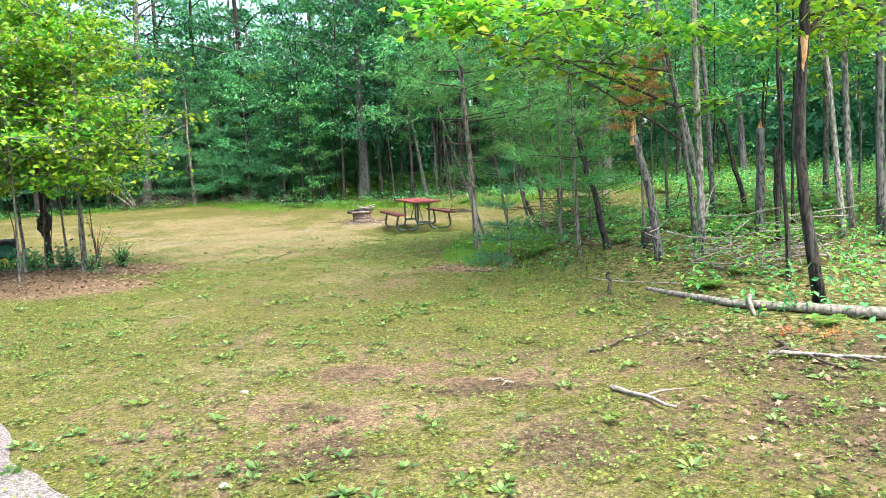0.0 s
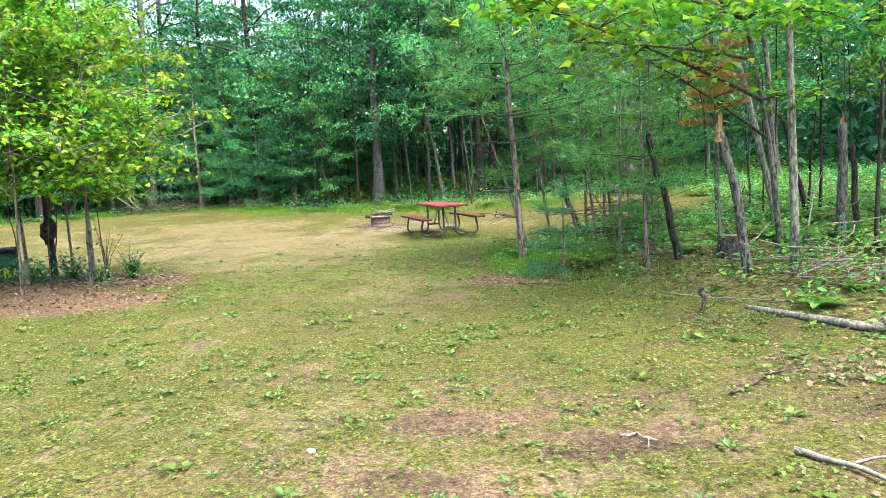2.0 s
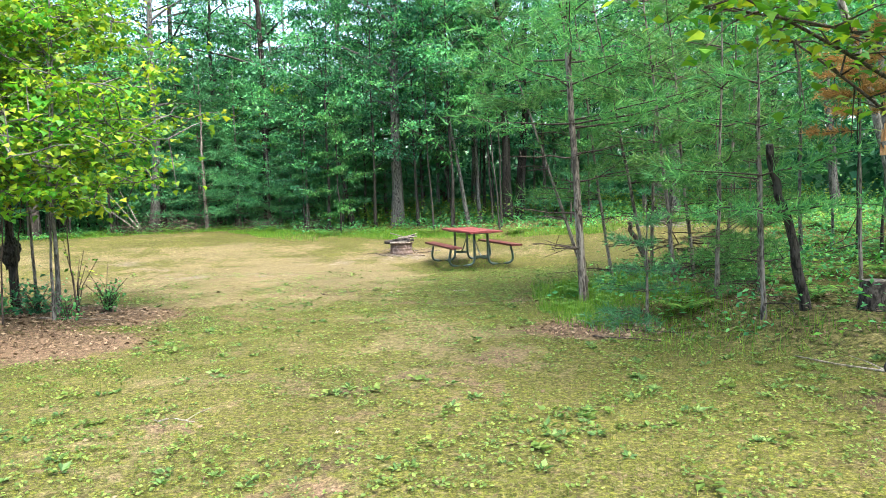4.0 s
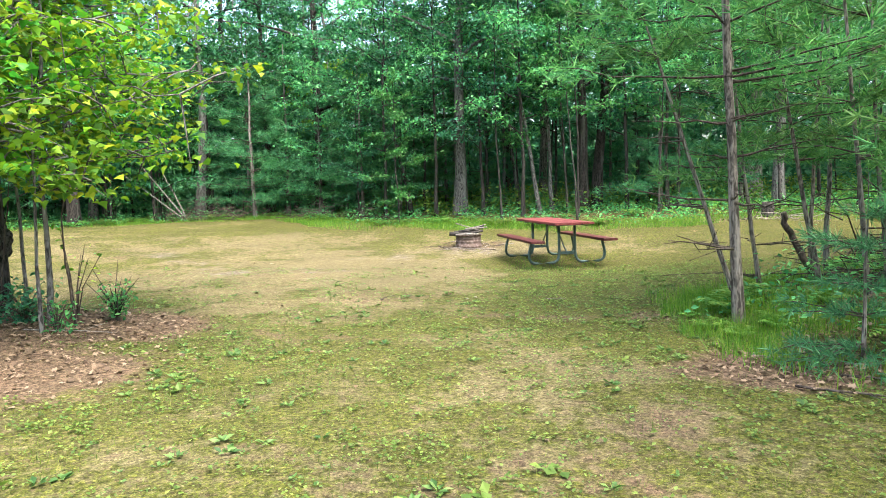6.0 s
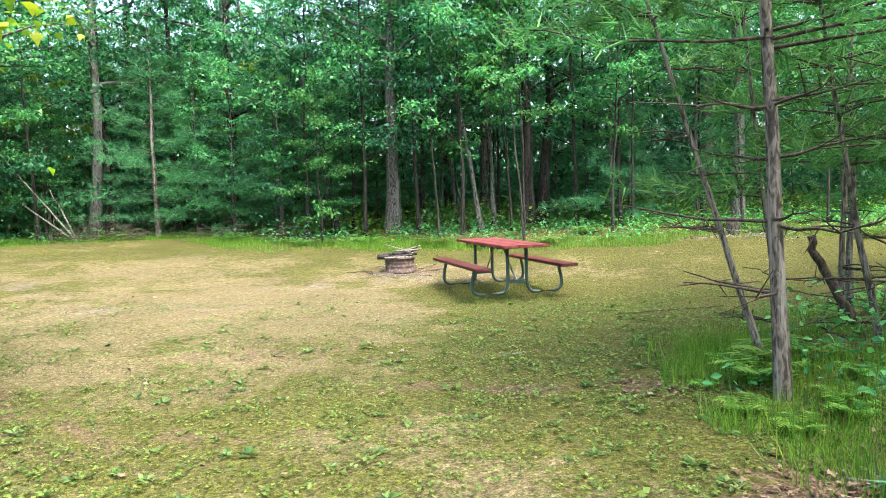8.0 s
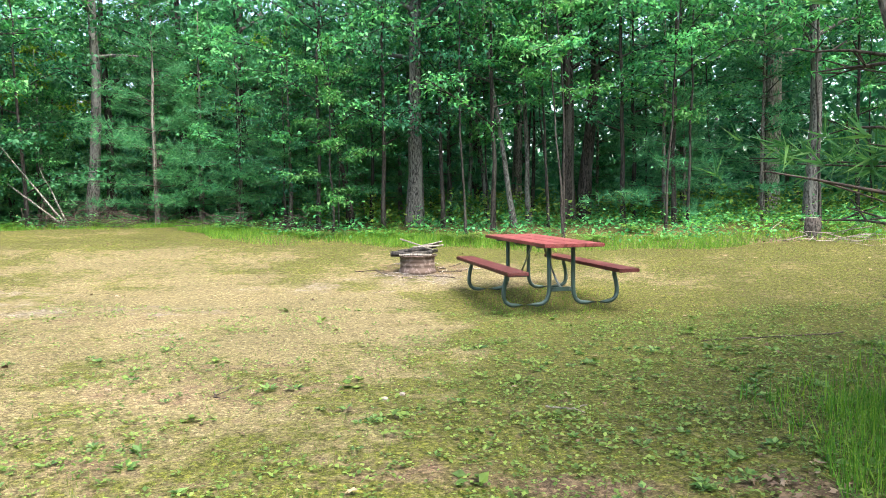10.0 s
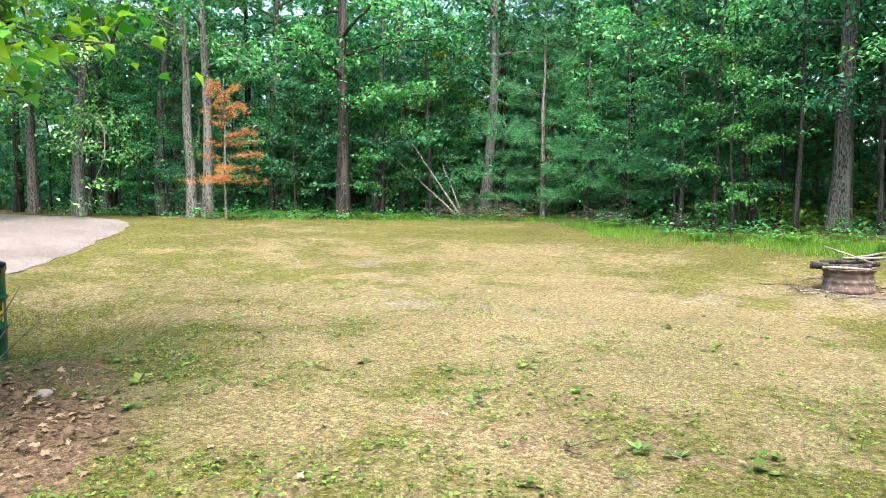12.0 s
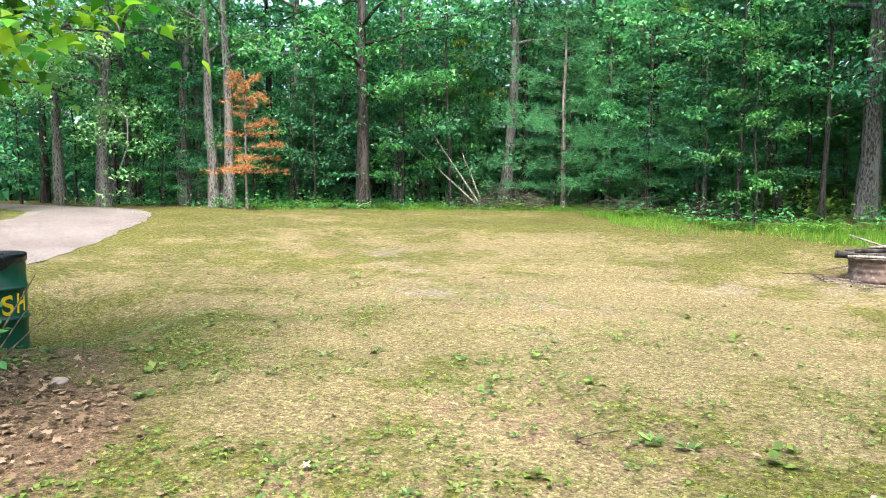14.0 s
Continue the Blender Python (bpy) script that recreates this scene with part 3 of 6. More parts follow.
def pine(seed, height, radius, base, reach, tufts, needle, leaf_mat, bark, lean=(0, 0), droop=0.15, dead=0, whorl=0.42, shape=0.9, keep=1.0):
    """Meshes of a conifer: trunk, branches in whorls, soft needle tufts. dead: bare whorls below the base."""
    r = np.random.default_rng(seed)
    sp = spine(height, lean, r, 14, 0.02)
    tg, bg, cg = Geo(), Geo(), Geo()
    tg.tube(np.concatenate(((sp[0] - (0, 0, 0.12),), sp)), np.concatenate(([radius * 1.3], trunk_radii(radius, len(sp), 0.12, 0.2))), 8, True, 0.04, r)
    P, Y, T = [], [], []
    h = base - dead * whorl
    while h < height - 0.15:
        p = np.array([np.interp(h, sp[:, 2], sp[:, k]) for k in range(3)])
        u = max(0.0, (h - base) / (height - base))
        for i in range(int(r.integers(4, 7)) if h >= base else int(r.integers(2, 4))):
            if r.random() > keep:
                continue
            yaw = r.uniform(0, 2 * np.pi)
            length = (reach * (1 - u) ** shape + 0.12) * r.uniform(0.65, 1.15) * (1 if h >= base else 0.5)
            up = 0.05 + 0.55 * u
            t = np.linspace(0, 1, 6)
            q = p + length * (t[:, None] * np.array((math.cos(yaw), math.sin(yaw), up)) + (t ** 2)[:, None] * np.array((0, 0, 0.12 - droop)) + np.cumsum(r.normal(0, 0.02, (6, 3)), 0))
            bg.tube(q, np.linspace(min(0.013, radius * 0.3), 0.003, 6), 4, False)
            if h < base:
                for k in (2, 3, 4):
                    d = r.normal(0, 0.22, 3) * length * (1, 1, 0.5)
                    bg.tube(np.array((q[k], q[k] + d)), (0.006, 0.003), 3, False)
                continue
            n = max(5, int(1.05 * tufts * length / reach))
            s = 1 - r.random(n) ** 1.3 * 0.85
            off = r.normal(0, 1, (n, 3)) * (0.17 * length * np.clip(s, 0.3, 1))[:, None] * (1, 1, 0.28)
            c = np.stack([np.interp(s, t, q[:, k]) for k in range(3)], -1) + off
            P.append(c)
            Y.append(yaw - np.pi / 2 + r.normal(0, 0.6, n))
            T.append(0.25 + r.normal(0, 0.3, n))
        h += whorl * r.uniform(0.7, 1.2)
    P, Y, T = np.concatenate(P), np.concatenate(Y), np.concatenate(T)
    cg.scatter(TUFT_V, TUFT_F, P, Y, T, r.uniform(0, 6, len(P)), needle * r.uniform(0.7, 1.2, len(P)))
    return tg.mesh("trunk", bark, True), bg.mesh("branchwork", TWIG, True), cg.mesh("crown", leaf_mat)


def plant_tree(name, meshes, x, y, label, category="tree", group="", yaw=0.0, scale=1.0):
    ob = thing(name, x, y, ground_z(x, y), label, category, group, yaw)
    ob.scale = (scale, scale, scale)
    for n, me in zip(("trunk", "branchwork", "crown"), meshes):
        part(n, me, ob, kind="stuff" if n == "branchwork" else "")
    return ob


# Trees that stand by themselves.
def forest_edge():
    tall = broadleaf(11, 14, 0.19, 3.2, 2.8, 22, 6500, 0.17, DEEP, BARK, spread=0.4)
    dark = broadleaf(12, 13, 0.17, 2.3, 2.4, 24, 6500, 0.16, DEEP, BARK_DARK, spread=0.4)
    plant_tree("oak_tree", tall, -3.25, 28.3, "tall dark-leaved tree with grey-brown bark behind the fire ring", group="trees of the far edge")
    for x, y, yaw, s, lx in ((0.55, 28.6, 40, 0.95, 0), (1.0, 29.2, 190, 1.0, 0)):
        plant_tree("maple_tree", broadleaf(30 + yaw, 14, 0.16, 3.6, 2.4, 20, 4600, 0.16, GREEN, BARK_DARK, lean=(0.6 if yaw > 100 else -0.5, 0), spread=0.4), x, y, "tall tree with dark furrowed bark in a tight pair", group="pair of trunks", yaw=yaw * 0)
    for x, y, lean in ((-1.9, 30.6, -0.2), (-1.45, 31.0, -1.0), (-0.8, 27.5, -1.3), (-0.4, 28.6, -0.25), (-4.7, 27.9, -1.3)):
        m = broadleaf(int(100 + abs(x) * 37), 9, 0.065, 3.4, 1.5, 12, 2000, 0.15, DEEP if x < -4 else GREEN, BARK_DARK if lean < -1.2 and x < -4 else BARK, lean=(lean, 0.3))
        plant_tree("young_tree", m, x, y, "slim leaning tree with grey bark at the wood's edge", group="slim trees of the far edge")
    plant_tree("oak_tree", broadleaf(15, 15, 0.17, 2.6, 3.0, 26, 7500, 0.17, GREEN, BARK_DARK, side=(2.6, 0.3), lean=(-0.3, 0)), -15.0, 26.6, "tall straight dark-barked tree with arching leafy boughs", group="trees of the far edge")
    plant_tree("maple_tree", broadleaf(16, 15, 0.16, 4.2, 2.4, 18, 4500, 0.16, GREEN, BARK, lean=(0.5, 0)), -12.5, 29.9, "tall grey-trunked tree above a brush heap", group="trees of the far edge")
    for x, y, s in ((-18.9, 24.6, 0), (-18.4, 24.75, 1)):
        plant_tree("maple_tree", broadleaf(40 + s, 15, 0.14, 4.0, 2.3, 18, 3600, 0.16, GREEN, BARK, lean=(-0.4 + 0.5 * s, 0)), x, y, "tall slender tree, one of a twin pair", group="twin trunks")
    pale = broadleaf(18, 12, 0.19, 2.8, 3.6, 28, 13000, 0.16, PALE, BARK, side=(-0.9, 0.5), sag=0.5)
    plant_tree("aspen_tree", pale, -22.6, 23.4, "broad pale-leaved tree hanging over the gravel lane", group="trees by the lane")
    for x, y, k in ((-25.7, 23.6, 1), (-24.9, 25.6, 2), (-21.5, 25.4, 3), (-27.5, 26.5, 4)):
        plant_tree("maple_tree", broadleaf(60 + k, 14, 0.17, 3.4, 2.8, 20, 4200, 0.17, GREEN, BARK), x, y, "tall grey-trunked tree beside the lane", group="trees by the lane")
    plant_tree("maple_sapling", broadleaf(19, 5.4, 0.06, 2.4, 1.5, 12, 1500, 0.15, MAPLE, BARK_PALE), -8.1, 31.2, "small tree with bright yellow-green leaves", group="")
    plant_tree("maple_sapling", broadleaf(20, 5.0, 0.05, 2.6, 1.2, 10, 1100, 0.15, MAPLE, BARK_PALE), -14.2, 30.4, "small tree with bright yellow-green leaves", group="")
    # Young pines of the edge.
    big = pine(21, 5.6, 0.07, 0.5, 1.9, 46, 0.22, NEEDLE, BARK_PINE)
    mid = pine(22, 4.6, 0.06, 0.5, 1.6, 42, 0.21, NEEDLE, BARK_PINE)
    wispy = pine(23, 6.5, 0.07, 0.9, 1.7, 36, 0.21, NEEDLE, BARK_PINE)
    for me, x, y, yaw, s in ((big, -10.2, 29.1, 0, 1.1), (mid, -9.2, 29.6, 70, 1.25), (wispy, -7.9, 29.0, 30, 0.95), (mid, -7.1, 29.3, 160, 0.85), (wispy, -6.3, 28.0, 100, 0.8),
                             (mid, -18.3, 27.6, 200, 0.85), (mid, -14.2, 30.2, 250, 0.9), (wispy, -19.9, 25.6, 140, 0.8), (mid, -20.9, 26.8, 40, 1.0), (big, -7.0, 32.5, 80, 1.3), (wispy, -11.6, 32.4, 280, 1.2), (mid, 3.4, 28.6, 180, 0.85), (wispy, 5.2, 28.4, 220, 0.9), (mid, -4.0, 31.5, 280, 1.2)):
        plant_tree("white_pine", me, x, y, "young white pine with soft blue-green needles", group="young pines of the edge", yaw=yaw, scale=s)
    dead = pine(24, 3.7, 0.04, 1.0, 1.0, 26, 0.16, DEAD_NEEDLE, BARK_PINE, keep=0.75, whorl=0.26, shape=0.6)
    plant_tree("dead_pine", dead, -17.0, 24.25, "small dead pine with rust-orange needles")
    plant_tree("oak_tree", broadleaf(26, 15, 0.26, 4.2, 3.0, 20, 4000, 0.17, GREEN, BARK_PALE), 6.4, 31.3, "thick pale-grey trunk in the open wood", group="trees of the far edge")


forest_edge()


def birch_fork(x, y):
    """Two thin pale birch stems leaning out of a brush heap."""
    ob = thing("birch_sapling", x, y, ground_z(x, y), "thin white birch stems leaning bare from a brush heap", "tree")
    r = np.random.default_rng(2)
    for top in ((-1.9, -0.3, 2.6), (-2.1, -0.3, 1.7), (-0.8, 0.2, 1.5)):
        t = np.linspace(0, 1, 8)[:, None]
        p = t * np.array(top) + np.cumsum(r.normal(0, 0.02, (8, 3)), 0) * t
        part("stem", Geo().tube(p - (0, 0, 0.05), np.linspace(0.03, 0.012, 8), 6).mesh("stem", BARK_PALE, True), ob)


birch_fork(-12.1, 28.2)


def brush_heap(x, y, w, h, n, seed, mat, label):
    """A heap of cut twigs: every stick a tube."""
    ob = thing("brush_heap", x, y, ground_z(x, y), label, "brush heap")
    r = np.random.default_rng(seed)
    g = Geo()
    for _ in range(n):
        c = r.normal(0, 1, 3) * (w * 0.4, w * 0.25, 0) + (0, 0, abs(r.normal(0, h * 0.45)) * 1.0 + 0.02)
        d = r.normal(0, 1, 3) * (1, 0.8, 0.3)
        d *= r.uniform(0.15, 0.5) / np.linalg.norm(d)
        if c[2] - abs(d[2]) < 0:
            d[2] *= 0.2
        g.tube(np.array((c - d, c + r.normal(0, 0.05, 3), c + d)), (0.009, 0.007, 0.003), 4, False)
    part("twig_tangle", g.mesh("twig_tangle", mat, True), ob, kind="stuff")


brush_heap(-11.4, 28.2, 2.0, 0.5, 190, 1, TWIG, "heap of grey cut brush at the wood's edge")
brush_heap(-7.6, 27.4, 1.6, 0.4, 60, 2, TWIG, "heap of brown branches at the wood's edge")
brush_heap(-5.9, 27.0, 1.2, 0.3, 40, 3, TWIG, "small heap of dead branches under young pines")
brush_heap(3.85, 9.1, 1.2, 0.55, 70, 4, WOOD_GREY, "tangle of dead grey branches in the copse")
brush_heap(2.7, 14.0, 1.5, 0.8, 80, 5, TWIG, "tangle of dead dark branches among thin trunks")
brush_heap(5.0, 23.6, 1.4, 0.3, 30, 6, WOOD_GREY, "loose dead branches beside a stump")


# Woods beyond the edge.
def woods():
    r = np.random.default_rng(42)
    talls = [broadleaf(200 + i, 13 + i % 3, 0.15 + 0.02 * (i % 3), 2.6 + 0.6 * (i % 3), 2.7, 16, 2500, 0.23, (GREEN, DEEP, GREEN)[i % 3], (BARK, BARK_DARK, BARK)[i % 3], lean=(0.5 * (i - 1), 0), sides=7, spread=0.42, fine=False) for i in range(4)]
    unders = [broadleaf(300 + i, 5.5 + 0.8 * i, 0.05, 0.7, 1.7, 15, 2300, 0.175, (DEEP, GREEN, GREEN, DEEP)[i], BARK_DARK, sides=6, spread=0.45, fine=False) for i in range(4)]
    pines = [pine(400 + i, 5 + 1.5 * i, 0.07, 0.6, 1.7, 26, 0.25, NEEDLE, BARK_PINE) for i in range(2)]
    poles = [broadleaf(500 + i, 7 + i, 0.032, 3.2, 1.2, 9, 900, 0.16, GREEN, BARK_DARK, lean=(0.5 * (i - 1), 0.3), sides=6, fine=False) for i in range(3)]
    placed = [(-3.25, 28.3), (0.55, 28.6), (1.0, 29.2), (-15.0, 26.6), (-12.5, 29.9), (-18.9, 24.6), (-22.6, 23.4), (6.4, 31.3), (-25.7, 23.6)]

    def free(x, y, gap):
        return all((x - a) ** 2 + (y - b) ** 2 > gap * gap for a, b in placed)

    def grow(n, kinds, lo, hi, gap, box, name, label, group, scale=(0.8, 1.15), skip=None):
        made = tries = 0
        while made < n and tries < n * 60:
            tries += 1
            x, y = r.uniform(box[0], box[1]), r.uniform(box[2], box[3])
            d = float(border_distance(x, y))
            if not lo < d < hi or not free(x, y, gap) or (skip and skip(x, y)):
                continue
            placed.append((x, y))
            made += 1
            plant_tree(name, kinds[int(r.integers(len(kinds)))], x, y, label, group=group, yaw=r.uniform(0, 360), scale=r.uniform(*scale))

    lane = lambda x, y: (x < -13 and 19 < y < 23) or (x < 0 and abs(y - (1.2 - 1.2 * (x + 1.3))) < 4 and y < 18)
    copse = lambda x, y: lane(x, y) or (x > 0 and y < 26)
    grow(22, talls, 1.5, 9, 2.6, (-30, 12, 19, 42), "forest_tree", "tall broad-leaved forest tree with bare lower trunk", "forest trees", skip=lambda x, y: copse(x, y) or (-7 < x < 5 and y < 32))
    grow(30, unders, 0.9, 7, 1.5, (-30, 12, 19, 40), "understory_tree", "low bushy young broad-leaved tree under taller ones", "understory trees", (0.65, 1.05), lambda x, y: copse(x, y) or (-4 < x < 9 and y < 33) or (-13 < x < -4 and y < 30.5))
    grow(22, unders, 2.5, 11, 1.2, (-24, -9, 24, 42), "understory_tree", "bushy young tree behind the wood's edge", "understory trees", (0.7, 1.15))
    grow(5, pines, 3.5, 9, 1.4, (-28, 10, 22, 40), "white_pine", "white pine with blue-green needles deep in the wood", "pines in the wood", skip=copse)
    grow(18, talls, 9, 32, 3.0, (-48, 34, 18, 66), "forest_tree", "tall broad-leaved tree far back in the wood", "far forest trees", (0.95, 1.35), copse)
    grow(16, unders, 8, 26, 2.0, (-44, 34, 18, 60), "understory_tree", "bushy young tree far back in the wood", "far understory trees", (0.9, 1.6), copse)
    grow(16, poles, 0.8, 7, 0.7, (-3.5, 9, 24, 36), "young_tree", "thin young tree with a bare stem", "thin stems", skip=lane)
    for x, y, s in ((-18.6, 16.6, 0.8), (-19.8, 18.2, 0.85), (-18.0, 15.0, 0.75), (-21.2, 19.0, 0.9), (-17.6, 13.4, 0.8), (-20.5, 16.6, 1.1), (-22.5, 17.6, 1.2)):
        plant_tree("understory_tree", unders[int(s * 100) % 4], x, y, "bushy young tree beyond the lane", group="bushes beyond the lane", yaw=s * 900, scale=s)
    grow(26, unders, 1.0, 3.2, 1.0, (-24, -4.5, 23, 31), "understory_tree", "low bushy young tree leafed down to the ground", "bushes of the far edge", (0.42, 0.75), lambda x, y: lane(x, y) or any(math.hypot(x - a, y - b) < c for a, b, c in ((-17.2, 23.9, 1.9), (-12.3, 27.8, 1.9), (-10.0, 28.4, 2.2), (-15.0, 25.8, 1.3))))
    # Copse to the right of the path and what stands behind it.
    near = lambda x, y: x < 15 or y < -3
    grow(16, talls, 2.0, 32, 2.4, (12, 36, 6, 32), "forest_tree", "tall forest tree behind the copse", "trees behind the copse", skip=near)
    grow(26, unders, 2.5, 34, 2.0, (14, 40, 4, 36), "understory_tree", "bushy young tree behind the copse", "bushes behind the copse", (0.7, 1.2), lambda x, y: x < 17 - 0.1 * y)
    grow(18, poles, 0.8, 9, 0.9, (3.5, 12, 8, 19), "young_tree", "thin young tree with a bare stem in the copse", "thin stems of the copse", (0.5, 0.9))
    curtain = [broadleaf(600 + i, 8.5, 0.06, 2.0, 2.0, 18, 2800, 0.15, (GREEN, DEEP)[i], BARK_DARK, sides=6, spread=0.45, fine=False) for i in range(2)]
    for k, (x, y) in enumerate(((-2.4, 29.6), (-0.2, 30.6), (2.3, 29.4), (3.9, 30.8), (-4.6, 29.9), (5.6, 29.4), (2.9, 27.6), (-2.6, 32.4), (7.4, 28.4), (-3.9, 27.5), (-1.3, 27.0), (1.8, 28.0), (-5.4, 27.2), (-2.5, 27.8))):
        plant_tree("young_tree", curtain[k % 2], x, y, "young tree with leaves hanging above a bare lower stem", group="leafy young trees of the edge", yaw=47 * k, scale=0.9 + 0.05 * (k % 4))
    airy = [broadleaf(620 + i, 5.6, 0.03, 2.3, 1.5, 14, 1700, 0.13, (MAPLE, GREEN)[i], BARK, sides=6, spread=0.45, fine=False) for i in range(2)]
    for k, (x, y) in enumerate(((6.9, 15.2), (8.0, 12.9), (9.0, 16.2), (5.0, 16.4), (9.2, 9.6), (6.2, 17.8), (10.2, 13.2), (2.6, 15.8))):
        plant_tree("maple_sapling", airy[k % 2], x, y, "airy young tree with light leaves in the copse", group="airy saplings of the copse", yaw=61 * k, scale=0.85 + 0.08 * (k % 4))
    # Woods beside the lane and behind the start.
    grow(7, talls, 1.0, 14, 2.6, (-32, -8, 3, 19), "forest_tree", "tall forest tree beyond the lane", "trees beyond the lane")
    grow(6, unders, 0.8, 10, 1.6, (-30, -8, 6, 20), "understory_tree", "bushy young tree beyond the lane", "bushes beyond the lane", (0.7, 1.1))
    grow(5, talls, 3.0, 14, 3.0, (-12, 16, -18, -7), "forest_tree", "tall forest tree by the lane's bend", "trees by the bend")


woods()


def far_woods():
    """The forest beyond: a deep belt of foliage that closes the view all round."""
    r = np.random.default_rng(8)
    n = 34000
    a, d = r.uniform(0, 2 * np.pi, n), r.uniform(44, 66, n)
    x, y = -2 + d * np.cos(a), 14 + d * np.sin(a)
    h = r.random(n) ** 1.5 * (16 + 3 * np.sin(a * 9) + 2 * np.sin(a * 23 + 1))
    size = r.uniform(0.6, 1.3, n)
    low = np.arange(n) < n // 3
    h = np.where(low, r.random(n) * 4, h)
    size = np.where(low, size * 1.5, size)
    g = Geo().scatter(LEAF, LEAF_F, np.stack((x, y, 0.65 + h), -1), r.uniform(0, 6.28, n), r.normal(0, 0.7, n), r.normal(0, 0.7, n), size)
    tagged(new("far_woods", g.mesh("far_woods", DEEP)), "dense green forest in the distance", "forest", kind="stuff")


far_woods()


def thicket():
    """Foliage massed between the trees a little way into the wood."""
    r = np.random.default_rng(18)
    n = 400000
    x, y = r.uniform(-50, 38, n), r.uniform(2, 54, n)
    d = border_distance(x, y)
    k = (d > 8.5) & (d < 19) & ~((x < -13) & (x > -34) & (abs(y - 21) < 3.5)) & ((x < -14) | (y > 26) | (x > 16)) & ((y > 12) | (x > 16))
    x, y = x[k], y[k]
    n = len(x)
    z = terrain(x, y) + 0.2 + r.random(n) ** 1.15 * (8.0 + 2.5 * wobble(x, y, 0.4, 8))
    g = Geo().scatter(SLIP, SLIP_F, np.stack((x, y, z), -1), r.uniform(0, 6.28, n), r.normal(-0.5, 0.5, n), r.normal(0, 0.5, n), r.uniform(0.28, 0.55, n))
    tagged(new("thicket", g.mesh("thicket", DEEP)), "dense green foliage massed among the trees of the wood", "foliage", kind="stuff")


thicket()


# ---- copse beside the path ----
def stem(name, x, y, top, radius, bark, label, category="tree", tip=0.5, sides=10, curve=0.02, seed=1, broken=None, cap=None):
    """A bare or broken trunk up to a given top (dx, dy, height)."""
    r = np.random.default_rng(seed)
    ob = thing(name, x, y, ground_z(x, y), label, category)
    t = np.linspace(0, 1, 14)
    w = np.cumsum(r.normal(0, curve, (14, 2)), 0)
    bends = np.array(((0, 0, 0), *(top if isinstance(top[0], tuple) else (top,))), float)
    h = bends[-1, 2] * t
    b = np.stack([np.interp(h, bends[:, 2], bends[:, k]) for k in (0, 1)], -1)
    b[1:-1] = (b[:-2] + 2 * b[1:-1] + b[2:]) / 4
    p = np.stack((b[:, 0] + w[:, 0] * t, b[:, 1] + w[:, 1] * t, h), -1)
    p[0, 2] -= 0.12
    rad = trunk_radii(radius, 14, tip, 0.25)
    trunk = part("trunk", Geo().tube(p, rad, sides, True, 0.07, r).mesh("trunk", bark, True), ob)
    if broken:
        g = Geo()
        for k in range(7):
            a = k * 0.9 + r.random()
            o = p[-1] + np.array((math.cos(a), math.sin(a), 0)) * rad[-1] * 0.55
            g.tube(np.array((o - (0, 0, 0.12), o + (0, 0, r.uniform(0.0, broken)))), (rad[-1] * 0.5, 0.006), 4)
        part("broken_top", g.mesh("broken_top", WOOD_BARE), trunk, "splintered orange broken wood")
    return ob, p, rad


def bough(parent, start, bend, end, radius, bark, leaves=0, size=0.16, mat=None, seed=0, spread=0.35, twigs=10):
    """A long bough with side twigs and lobed leaves."""
    r = np.random.default_rng(seed)
    s, b, e = (np.array(v, float) for v in (start, bend, end))
    t = np.linspace(0, 1, 12)[:, None]
    q = (1 - t) ** 2 * s + 2 * t * (1 - t) * b + t ** 2 * e
    g = Geo().tube(q, np.linspace(radius, 0.006, 12), 6, False)
    ends = []
    for k in range(twigs):
        o = q[int(r.integers(4, 12))]
        d = r.normal(0, 1, 3) * (1, 1, 0.35)
        d *= r.uniform(0.25, 0.8) / np.linalg.norm(d)
        g.tube(np.array((o, o + d * 0.5 + (0, 0, 0.04), o + d)), (0.010, 0.006, 0.003), 4, False)
        ends += [o + d * 0.4, o + d * 0.7, o + d]
    limb = part("bough", g.mesh("bough", bark, True), parent)
    if leaves:
        ends = np.array(ends)
        pos = ends[r.integers(0, len(ends), leaves)] + r.normal(0, spread, (leaves, 3)) * (0.8, 0.8, 0.22)
        c = Geo().scatter(STAR, STAR_F, pos, r.uniform(0, 6.28, leaves), r.normal(-0.3, 0.3, leaves), r.normal(0, 0.35, leaves), size * r.uniform(0.6, 1.2, leaves))
        part("foliage", c.mesh("foliage", mat or MAPLE), limb)


